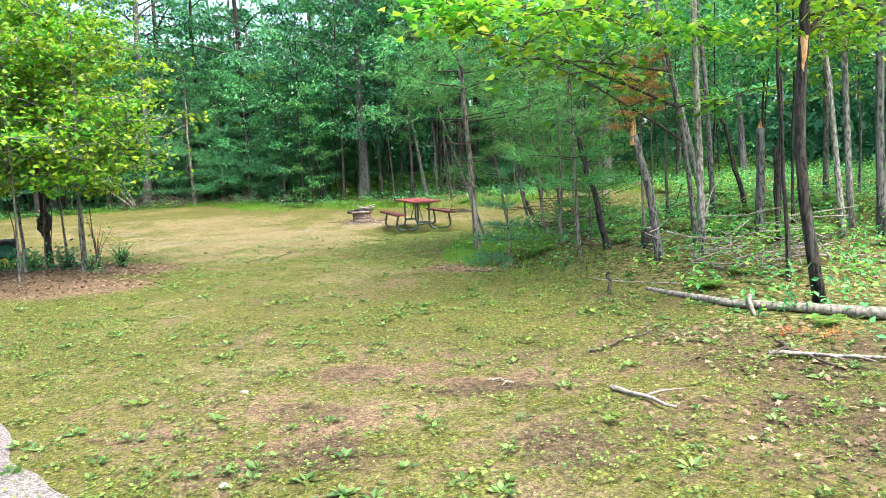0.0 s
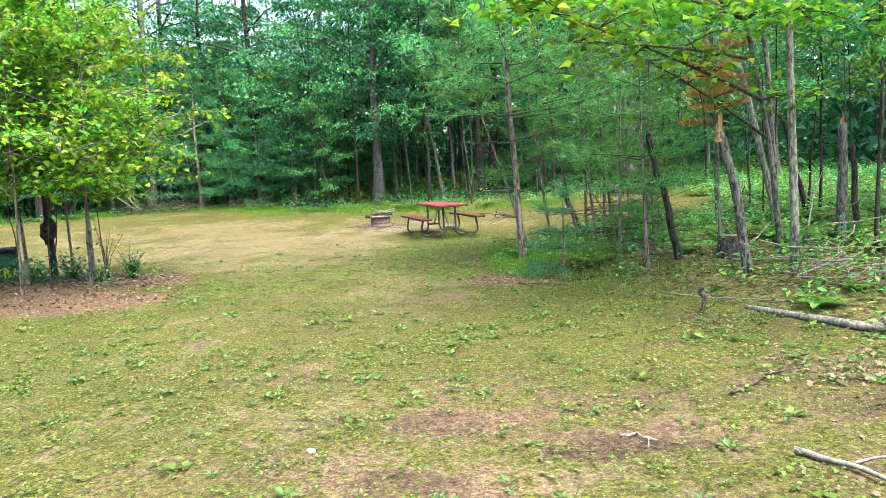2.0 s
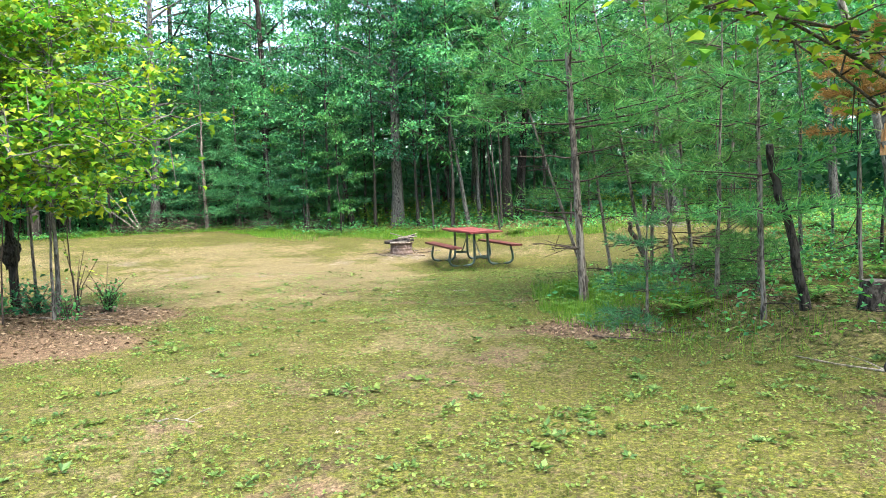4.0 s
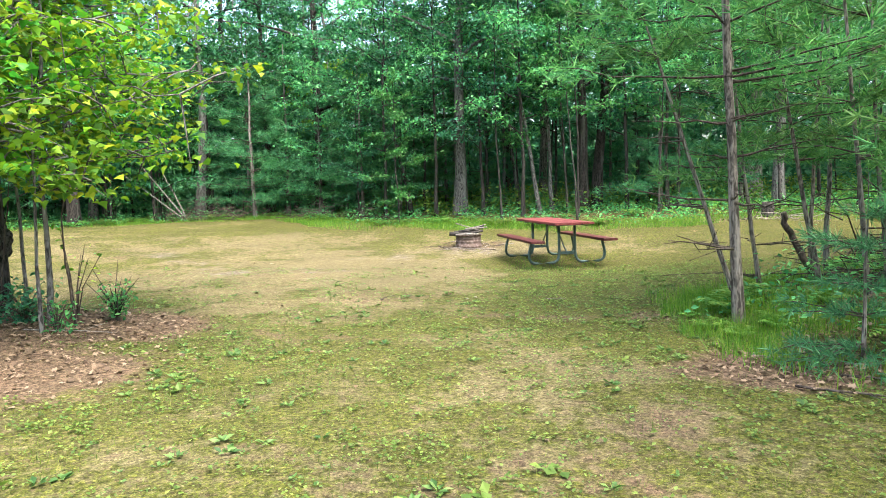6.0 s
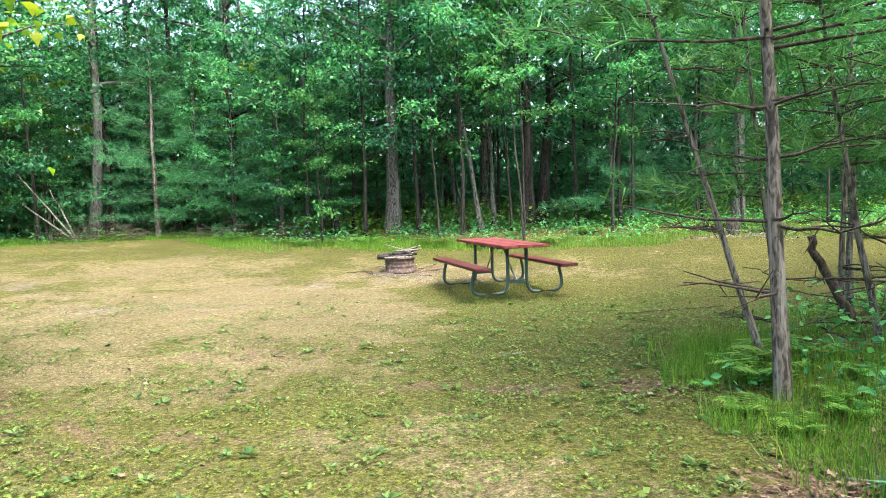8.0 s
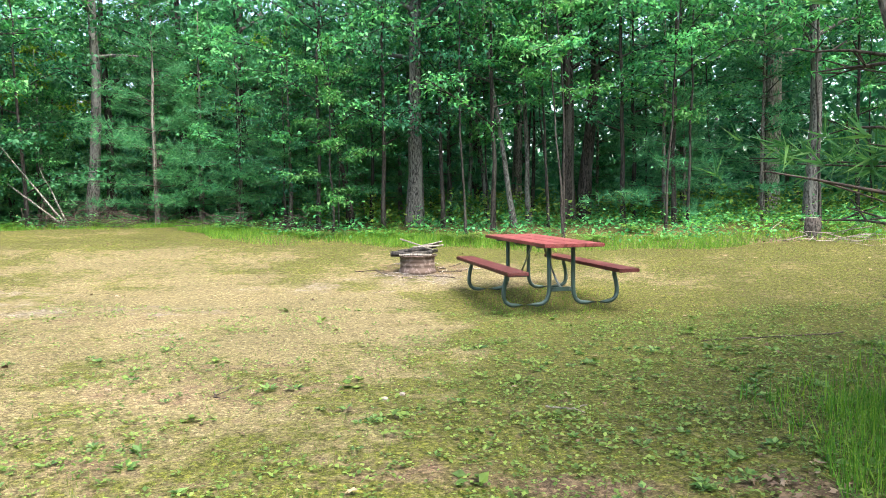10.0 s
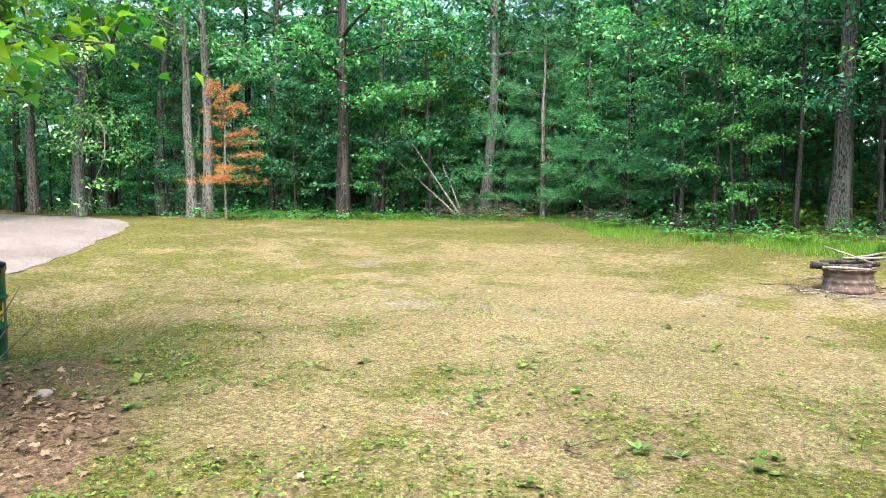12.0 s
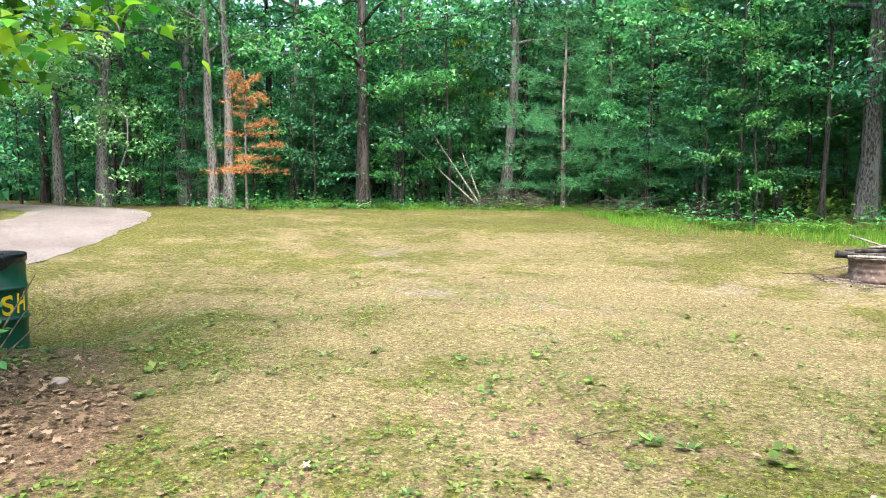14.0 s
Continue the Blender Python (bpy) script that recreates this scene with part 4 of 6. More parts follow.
def copse():
    ob, p, _ = stem("oak_tree", 3.86, 7.45, ((-0.08, 0, 0.39), (-0.21, 0, 1.14), (-0.24, 0, 1.46), (-0.19, 0, 1.92), (-0.15, 0, 2.82), (-0.05, 0.1, 6.5)), 0.052, BARK_DARK, "slim crooked tree with very dark lichen-flecked bark", tip=0.75, seed=3, curve=0.02)
    part("bark_scar", Geo().tube(p[4:6] + (-0.004, -0.024, 0.0), (0.018, 0.036), 8).mesh("bark_scar", WOOD_BARE, True), ob, "orange-brown patch of missing bark")
    bough(ob, p[5], p[5] * 0.5 + np.array((0.26, 0.07, 1.69)), (0.53, 0.15, 2.68), 0.024, TWIG, 504, 0.096, MAPLE, 31, 0.3, 12)
    bough(ob, p[5], p[5] * 0.5 + np.array((0.42, 0.57, 1.59)), (0.84, 1.15, 2.49), 0.024, TWIG, 288, 0.089, MAPLE, 32, 0.3, 12)
    bough(ob, p[7], p[7] * 0.5 + np.array((-0.12, 0.27, 1.98)), (-0.25, 0.55, 3.27), 0.024, TWIG, 300, 0.096, MAPLE, 33, 0.35, 12)

    ob, p, _ = stem("maple_tree", 3.72, 10.61, ((-0.13, 0, 1.45), (-0.29, 0, 2.33), (-0.47, 0, 3.34), (-0.8, 0.1, 6.2)), 0.034, BARK, "young leaning maple with long low boughs of yellow-green leaves", tip=0.5, seed=4, curve=0.008)
    bough(ob, p[4], p[4] * 0.5 + np.array((-1.45, -0.80, 1.48)), (-2.90, -1.61, 2.75), 0.024, TWIG, 300, 0.111, MAPLE, 41, 0.3, 16)
    bough(ob, p[3], p[3] * 0.5 + np.array((-0.99, -0.50, 1.30)), (-1.97, -1.01, 2.40), 0.02, TWIG, 90, 0.104, MAPLE, 42, 0.25, 12)
    bough(ob, p[6], p[6] * 0.5 + np.array((-1.77, -1.00, 1.84)), (-3.54, -2.01, 2.98), 0.024, TWIG, 588, 0.118, MAPLE, 43, 0.32, 18)
    bough(ob, p[6], p[6] * 0.5 + np.array((-1.12, -1.00, 1.77)), (-2.24, -2.01, 2.84), 0.024, TWIG, 462, 0.111, MAPLE, 44, 0.35, 18)
    bough(ob, p[6], p[6] * 0.5 + np.array((0.02, -0.40, 1.67)), (0.04, -0.81, 2.65), 0.024, TWIG, 384, 0.096, MAPLE, 45, 0.3, 14)
    bough(ob, p[4], p[4] * 0.5 + np.array((0.12, -0.35, 1.03)), (0.24, -0.71, 1.86), 0.014, TWIG, 84, 0.096, MAPLE, 46, 0.15, 8)
    bough(ob, p[5], p[5] * 0.5 + np.array((-1.36, -0.80, 1.33)), (-2.72, -1.61, 2.46), 0.02, TWIG, 160, 0.111, MAPLE, 47, 0.3, 12)

    ob, p, _ = stem("birch_tree", 3.57, 9.92, ((-0.02, 0, 1.29), (-0.05, 0, 2.24), (-0.06, 0, 3.17), (-0.1, 0, 7.0)), 0.046, BARK_PALE, "straight grey-barked tree with pale lichen", tip=0.6, seed=5, curve=0.008)
    bough(ob, p[8], p[8] + (0.7, 0.3, 0.6), p[8] + (1.6, 0.5, 0.9), 0.03, BARK, 500, 0.13, GREEN, 51, 0.5)
    bough(ob, p[10], p[10] + (-0.7, 0.3, 0.6), p[10] + (-1.6, 0.5, 0.9), 0.03, BARK, 300, 0.13, GREEN, 52, 0.6)
    ob, p, _ = stem("aspen_tree", 4.59, 12.6, ((-0.28, 0, 1.31), (-0.45, 0, 2.12), (-0.71, 0, 2.98), (-0.99, 0, 3.78), (-1.8, 0, 6.6)), 0.05, BARK_PALE, "pale leaning trunk behind the grey tree", tip=0.7, seed=6, curve=0.008)
    bough(ob, p[11], p[11] + (0.7, 0, 0.6), p[11] + (1.6, 0, 0.9), 0.03, BARK_PALE, 260, 0.13, GREEN, 53, 0.6)

    stem("broken_trunk", 3.0, 9.85, ((-0.11, 0, 0.93), (-0.24, 0, 1.58)), 0.056, BARK, "broken grey trunk with a splintered orange top", "dead tree", tip=0.8, seed=7, broken=0.22, curve=0.006)
    stem("broken_trunk", 5.08, 11.84, (0.12, 0.0, 1.6), 0.072, BARK, "standing dead trunk snapped off at head height", "dead tree", tip=0.8, seed=8, broken=0.15, curve=0.01)
    for x, y, dx, rad, s in ((5.67, 10.5, -0.6, 0.042, 9), (6.31, 11.5, -0.25, 0.05, 10), (6.18, 10.5, -0.2, 0.06, 11), (5.15, 14.0, -0.35, 0.05, 12), (7.9, 15.4, -0.2, 0.055, 13)):
        ob, p, _ = stem("maple_tree", x, y, (dx, 0.1, 7.0), rad, BARK_PALE if s in (9, 10) else BARK, "grey-barked tree in the copse", tip=0.6, seed=s, curve=0.03)
        bough(ob, p[7], p[7] + (-0.6, -0.5, 0.6), p[7] + (-1.4, -0.9, 0.6), 0.025, BARK, 380, 0.13, MAPLE if s % 2 else GREEN, 60 + s, 0.5)
        bough(ob, p[9], p[9] + (0.7, -0.2, 0.6), p[9] + (1.5, -0.4, 0.5), 0.025, BARK, 460, 0.13, GREEN, 70 + s, 0.6)
        bough(ob, p[6], p[6] + (0.5, 0.5, 0.5), p[6] + (1.2, 0.9, 0.3), 0.02, BARK, 300, 0.12, GREEN, 80 + s, 0.5)
    stem("dead_tree", 6.14, 15.0, (-0.36, 0, 1.9), 0.05, BARK_DARK, "thin dark trunk leaning in the copse", "dead tree", tip=0.7, seed=17)
    stem("dead_tree", 5.67, 12.5, (-0.12, 0, 1.3), 0.05, BARK_DARK, "thin dark broken trunk in the copse", "dead tree", tip=0.7, seed=18)
    stem("dead_tree", 2.56, 10.89, ((-0.22, 0, 0.9), (-0.42, 0, 1.6)), 0.05, BARK_DARK, "thin dead black trunk leaning in the copse", "dead tree", tip=0.7, seed=14)
    stem("dead_tree", 2.0, 14.6, (-0.3, 0.05, 0.75), 0.042, TWIG, "short rotten trunk leaning among twigs", "dead tree", tip=0.8, seed=15, curve=0.03)
    stem("dead_tree", 2.1, 8.7, (0.03, 0.02, 0.24), 0.022, CHAR, "short black stub in the grass", "stub", tip=0.8, seed=16)

    # Slim pines at the copse's corner.
    plant_tree("white_pine", pine(71, 7.5, 0.054, 1.9, 1.8, 30, 0.2, NEEDLE_SOFT, BARK_PINE, lean=(-0.35, 0.0), droop=0.05, dead=3, whorl=0.4, shape=0.4), 0.75, 13.12, "slender pine with flaking bark and bare lower branches")
    plant_tree("white_pine", pine(72, 4.2, 0.03, 2.3, 0.9, 26, 0.17, NEEDLE_SOFT, BARK_PINE, lean=(-1.3, 0.0), dead=3), 0.95, 13.9, "thin dark leaning pine stem with bare twigs")
    for i, (x, y, h, lean) in enumerate(((1.75, 13.8, 4.6, -0.8), (1.95, 13.2, 5.0, -0.5), (2.3, 13.6, 4.6, -0.4), (1.4, 14.6, 4.2, -0.5), (2.1, 15.0, 4.4, 0.2), (3.1, 14.6, 5, 0.3), (2.15, 10.9, 3.0, -0.06), (2.0, 11.8, 3.4, 0.1))):
        plant_tree("white_pine", pine(80 + i, h, 0.028, 1.0, 1.15, 20, 0.18, NEEDLE_SOFT, BARK_PINE, lean=(lean, 0), dead=2, keep=0.85), x, y, "thin young pine with dead lower twigs", group="thin pines of the copse", yaw=0)
    for i, (x, y, h) in enumerate(((1.19, 11.6, 1.4), (2.4, 12.9, 2.6), (2.5, 11.9, 2.2), (3.0, 13.4, 2.6))):
        plant_tree("spruce_sapling", pine(90 + i, h, 0.02, 0.15, 0.4 + 0.1 * h, 14, 0.13, SPRUCE if i == 0 else NEEDLE_SOFT, BARK_PINE, droop=0.2, whorl=0.24), x, y, "small spruce with dark drooping twigs", group="spruce saplings", yaw=33 * i)
    dead = pine(96, 2.75, 0.022, 1.7, 0.36, 30, 0.11, DEAD_NEEDLE, BARK_PINE, keep=0.85, shape=0.35, whorl=0.17)
    plant_tree("dead_pine", dead, 3.08, 10.9, "dead young pine with rust-orange needles")

    # Cut stumps.
    for x, y, rad, h, lab in ((3.12, 10.75, 0.12, 0.27, "dark cut stump in the copse"), (4.72, 24.6, 0.14, 0.36, "cut stump with a pale top by the far edge")):
        ob = thing("stump", x, y, ground_z(x, y), lab, "stump")
        r = np.random.default_rng(int(x * 10))
        trunk = part("trunk", Geo().tube(((0, 0, -0.1), (0, 0, 0.0), (0, 0, 0.1), (0.005, 0, h)), (rad * 1.35, rad * 1.25, rad * 1.05, rad), 16, True, 0.05, r).mesh("trunk", BARK_DARK, True), ob)
        part("cut_face", Geo().tube(((0.005, 0, h - 0.01), (0.005, 0, h + 0.006)), (rad * 0.88, rad * 0.86), 16).mesh("cut_face", WOOD_GREY), trunk, "pale sawn wood")


copse()


def fallen_log():
    pts = np.array(((2.55, 8.75), (2.72, 8.35), (3.08, 7.66), (3.62, 7.25), (4.15, 6.8), (6.2, 5.3)))
    z = terrain(pts[:, 0], pts[:, 1]) + np.array((0.02, 0.03, 0.05, 0.055, 0.06, 0.06))
    ob = thing("fallen_log", 3.3, 7.7, 0.0, "long bleached fallen log lying through the undergrowth", "log")
    p = np.column_stack((pts, z)) - (3.3, 7.7, 0)
    t = np.linspace(0, 5, 30)
    q = np.stack([np.interp(t, np.arange(6), p[:, k]) for k in range(3)], -1)
    r = np.random.default_rng(9)
    part("trunk", Geo().tube(q, np.linspace(0.022, 0.062, 30), 10, True, 0.03, r).mesh("trunk", WOOD_GREY, True), ob)
    for s, bnd, e in (((0.0, 0.0, 0.08), (-0.12, -0.15, 0.15), (-0.15, -0.45, 0.01)), ((0.9, -1.05, 0.1), (1.3, -1.0, 0.35), (1.9, -0.6, 0.55)), ((1.1, -1.25, 0.12), (1.1, -1.5, 0.32), (1.3, -1.9, 0.42))):
        tt = np.linspace(0, 1, 7)[:, None]
        c = (1 - tt) ** 2 * np.array(s) + 2 * tt * (1 - tt) * np.array(bnd) + tt ** 2 * np.array(e)
        part("limb", Geo().tube(c, np.linspace(0.04, 0.015, 7), 7).mesh("limb", WOOD_GREY, True), ob)


fallen_log()


def dead_sprig(x, y, seed):
    """A rust-orange dead pine twig lying on the litter."""
    r = np.random.default_rng(seed)
    ob = thing("dead_pine_sprig", x, y, ground_z(x, y), "rust-orange dead pine twig lying on leaf litter", "twig", "dead pine twigs")
    q = np.array(((-0.18, 0.05, 0.01), (0, 0, 0.05), (0.2, -0.04, 0.06)))
    part("stalk", Geo().tube(q, (0.006, 0.005, 0.002), 5).mesh("stalk", TWIG, True), ob)
    n = 26
    pos = np.stack([np.interp(r.random(n), (0, 0.5, 1), q[:, k]) for k in range(3)], -1) + r.normal(0, 0.03, (n, 3)) * (1.3, 1, 0.6)
    pos[:, 2] = np.abs(pos[:, 2]) + 0.02
    part("needles", Geo().scatter(SPRAY_V, SPRAY_F, pos, r.uniform(0, 6.28, n), r.normal(0.3, 0.3, n), r.uniform(0, 6, n), r.uniform(0.05, 0.09, n)).mesh("needles", DEAD_NEEDLE), ob)


dead_sprig(3.09, 6.39, 1)
dead_sprig(3.36, 6.24, 2)


def stick(x0, y0, x1, y1, radius, mat, label, seed=0, forks=1):
    r = np.random.default_rng(seed)
    ob = thing("stick", (x0 + x1) / 2, (y0 + y1) / 2, 0, label, "stick")
    t = np.linspace(0, 1, 9)
    x, y = x0 + (x1 - x0) * t, y0 + (y1 - y0) * t
    n = np.array((y1 - y0, x0 - x1)) / math.hypot(x1 - x0, y1 - y0)
    w = np.cumsum(r.normal(0, 0.02, 9))
    w -= np.linspace(w[0], w[-1], 9)
    x, y = x + n[0] * w, y + n[1] * w
    p = np.stack((x - (x0 + x1) / 2, y - (y0 + y1) / 2, terrain(x, y) + radius + 0.012), -1)
    shaft = part("shaft", Geo().tube(p, np.linspace(radius, radius * 0.55, 9), 7, True, 0.12, r).mesh("shaft", mat, True), ob)
    for k in range(forks):
        o = p[int(r.integers(2, 7))]
        d = np.array((x1 - x0, y1 - y0, 0)) * 0.25 + np.append(n * r.choice((-0.2, 0.2)), 0.03)
        part("twig", Geo().tube(np.array((o, o + d * 0.5 + (0, 0, 0.01), o + d)), (radius * 0.6, radius * 0.45, 0.003), 5).mesh("twig", mat, True), shaft)


for k, (a, b, c, d, rad) in enumerate(((1.42, 5.28, 1.72, 4.86, 0.022), (1.45, 6.2, 2.35, 7.0, 0.014), (0.62, 5.62, 0.8, 5.52, 0.012), (2.7, 5.9, 3.4, 5.6, 0.025), (2.9, 6.2, 3.0, 5.5, 0.022), (3.3, 5.4, 4.2, 5.0, 0.02), (-2.9, 8.6, -2.6, 8.55, 0.008), (0.5, 11.0, 1.1, 10.7, 0.012),
                                       (2.9, 8.7, 2.0, 9.9, 0.012), (0.5, 11.9, 1.3, 11.5, 0.012), (0.9, 11.3, 1.5, 11.0, 0.014), (-6.2, 12.6, -5.4, 12.9, 0.010), (-1.0, 14.9, -0.75, 14.95, 0.008), (1.9, 17.4, 0.5, 17.0, 0.01), (3.0, 10.3, 3.9, 10.0, 0.02), (4.4, 9.4, 5.4, 8.6, 0.03), (-3.15, 15.2, -3.0, 15.1, 0.008))):
    stick(a, b, c, d, rad * 0.8, (WOOD_GREY, TWIG, WOOD_GREY)[k % 3], ("pale dead stick lying on the grass", "brown dead stick lying on the grass", "pale dead stick lying on the grass")[k % 3], k, 1 + k % 2)


# ---- island of maple saplings by the lane ----
def island():
    ob, p, rad = stem("burl_tree", -7.15, 13.6, (-0.12, 0.15, 4.6), 0.06, BARK_DARK, "dark-barked tree with a swollen burl on its trunk", tip=0.6, seed=21, curve=0.015)
    g = Geo()
    r = np.random.default_rng(22)
    bm = bmesh.new()
    bmesh.ops.create_icosphere(bm, subdivisions=4, radius=1)
    for v in bm.verts:
        n = noise.noise(v.co * 2.1) * 0.35 + noise.noise(v.co * 5) * 0.18 + noise.noise(v.co * 11) * 0.08
        v.co = v.co * (1 + n)
        v.co = Vector((v.co.x * 0.115, v.co.y * 0.115, v.co.z * 0.21 + 0.80))
    me = bpy.data.meshes.new("burl")
    bm.to_mesh(me)
    bm.free()
    me.materials.append(BARK_DARK)
    me.polygons.foreach_set("use_smooth", np.ones(len(me.polygons), bool))
    part("burl", me, ob, "knobbly black burl", pose(-0.03, 0.02, 0.0))
    for k, (h, yaw, ln) in enumerate(((6, 0.1, 1.5), (7, -1.2, 1.6), (8, 1.2, 1.6), (9, 2.4, 1.5), (10, -0.4, 1.7), (11, 3.6, 1.5), (12, 0.9, 1.4))):
        d = np.array((math.cos(yaw), math.sin(yaw), 0.15)) * ln
        bough(ob, p[h], p[h] + d * 0.5 + (0, 0, 0.35), p[h] + d, 0.022, BARK_DARK, 900, 0.08, MAPLE, 220 + k, 0.3, 18)
    spots = ((-6.15, 12.95, 5.4, 0.03, (0.3, -0.1)), (-6.6, 13.2, 4.2, 0.022, (-0.1, 0.2)), (-6.0, 12.6, 3.6, 0.02, (0.4, -0.3)), (-7.0, 12.6, 4.8, 0.03, (-0.2, 0)), (-7.7, 12.4, 4.4, 0.028, (-0.3, -0.2)), (-8.0, 13.1, 4.8, 0.03, (-0.4, 0.2)), (-7.3, 11.7, 4.0, 0.024, (0, -0.3)), (-6.6, 11.8, 3.8, 0.02, (0.2, -0.2)))
    for i, (x, y, h, rad, lean) in enumerate(spots):
        m = broadleaf(230 + i, h, rad, 1.3, 1.35, 18, 3300, 0.082, MAPLE, BARK, lobed=True, lean=lean, spread=0.4, sides=7)
        plant_tree("maple_sapling", m, x, y, "thin maple sapling with yellow-green lobed leaves", group="maple saplings of the island")
    for i, (x, y) in enumerate(((-6.4, 12.2), (-6.9, 13.15), (-5.9, 13.0), (-7.5, 13.2), (-7.9, 11.9))):
        stem("dead_sapling", x, y, (0.25 * math.sin(i * 2), 0.1, 1.7), 0.012, TWIG, "bare thin dead sapling stem", "sapling", tip=0.4, seed=240 + i, sides=6)


island()


def bush(x, y, h, w, stems, leaves, size, mat, seed, label, bark=TWIG, low=0.2):
    """A small shrub: stems from one root and leaves about them."""
    r = np.random.default_rng(seed)
    ob = thing("bush", x, y, ground_z(x, y), label, "bush")
    g, ends = Geo(), []
    for i in range(stems):
        a = r.uniform(0, 6.28)
        d = np.array((math.cos(a) * w * r.random(), math.sin(a) * w * r.random(), h * r.uniform(0.6, 1.0)))
        q = np.array((d * 0.02 - (0, 0, 0.03), d * (0.3, 0.3, 0.5), d))
        g.tube(q, (0.009, 0.006, 0.003), 5, False)
        for s in np.linspace(low, 1, 7):
            ends.append(np.array([np.interp(s, (0, 0.5, 1), q[:, k]) for k in range(3)]))
    part("stalk", g.mesh("stalk", bark, True), ob, kind="stuff")
    if leaves:
        e = np.array(ends)
        pos = e[r.integers(0, len(e), leaves)] + r.normal(0, 1, (leaves, 3)) * w * 0.22
        pos[:, 2] = np.maximum(pos[:, 2], 0.02)
        part("foliage", Geo().scatter(LEAF, LEAF_F, pos, r.uniform(0, 6.28, leaves), r.normal(0.1, 0.5, leaves), r.normal(0, 0.5, leaves), size * r.uniform(0.6, 1.3, leaves)).mesh("foliage", mat), ob)
    return ob


bush(-5.75, 13.5, 0.42, 0.22, 16, 300, 0.055, GREEN, 1, "small clipped green shrub with dark stems", BARK_DARK, 0.4)
bush(-5.85, 13.62, 0.7, 0.5, 6, 8, 0.05, GREEN, 2, "bare thin twigs rising from a shrub", TWIG)
bush(-6.1, 13.3, 1.0, 0.35, 6, 26, 0.07, MAPLE, 3, "thin sapling twigs with a few yellow-green leaves", TWIG, 0.7)
bush(-6.5, 13.05, 0.4, 0.4, 14, 380, 0.07, DEEP, 4, "dense dark green undergrowth at the island's edge", TWIG, 0.1)
bush(-7.0, 12.9, 0.4, 0.45, 14, 380, 0.07, GREEN, 5, "dense green undergrowth at the island's edge", TWIG, 0.1)
bush(-7.7, 12.4, 0.4, 0.5, 14, 380, 0.08, DEEP, 6, "dense dark green undergrowth at the island's edge", TWIG, 0.1)
bush(-8.1, 13.9, 0.45, 0.4, 12, 200, 0.07, FERN, 7, "light green undergrowth beside the leaning log", TWIG, 0.1)
bush(-5.9, 12.7, 0.35, 0.35, 10, 120, 0.07, GREEN, 8, "small green shrub in leaf litter", TWIG, 0.2)


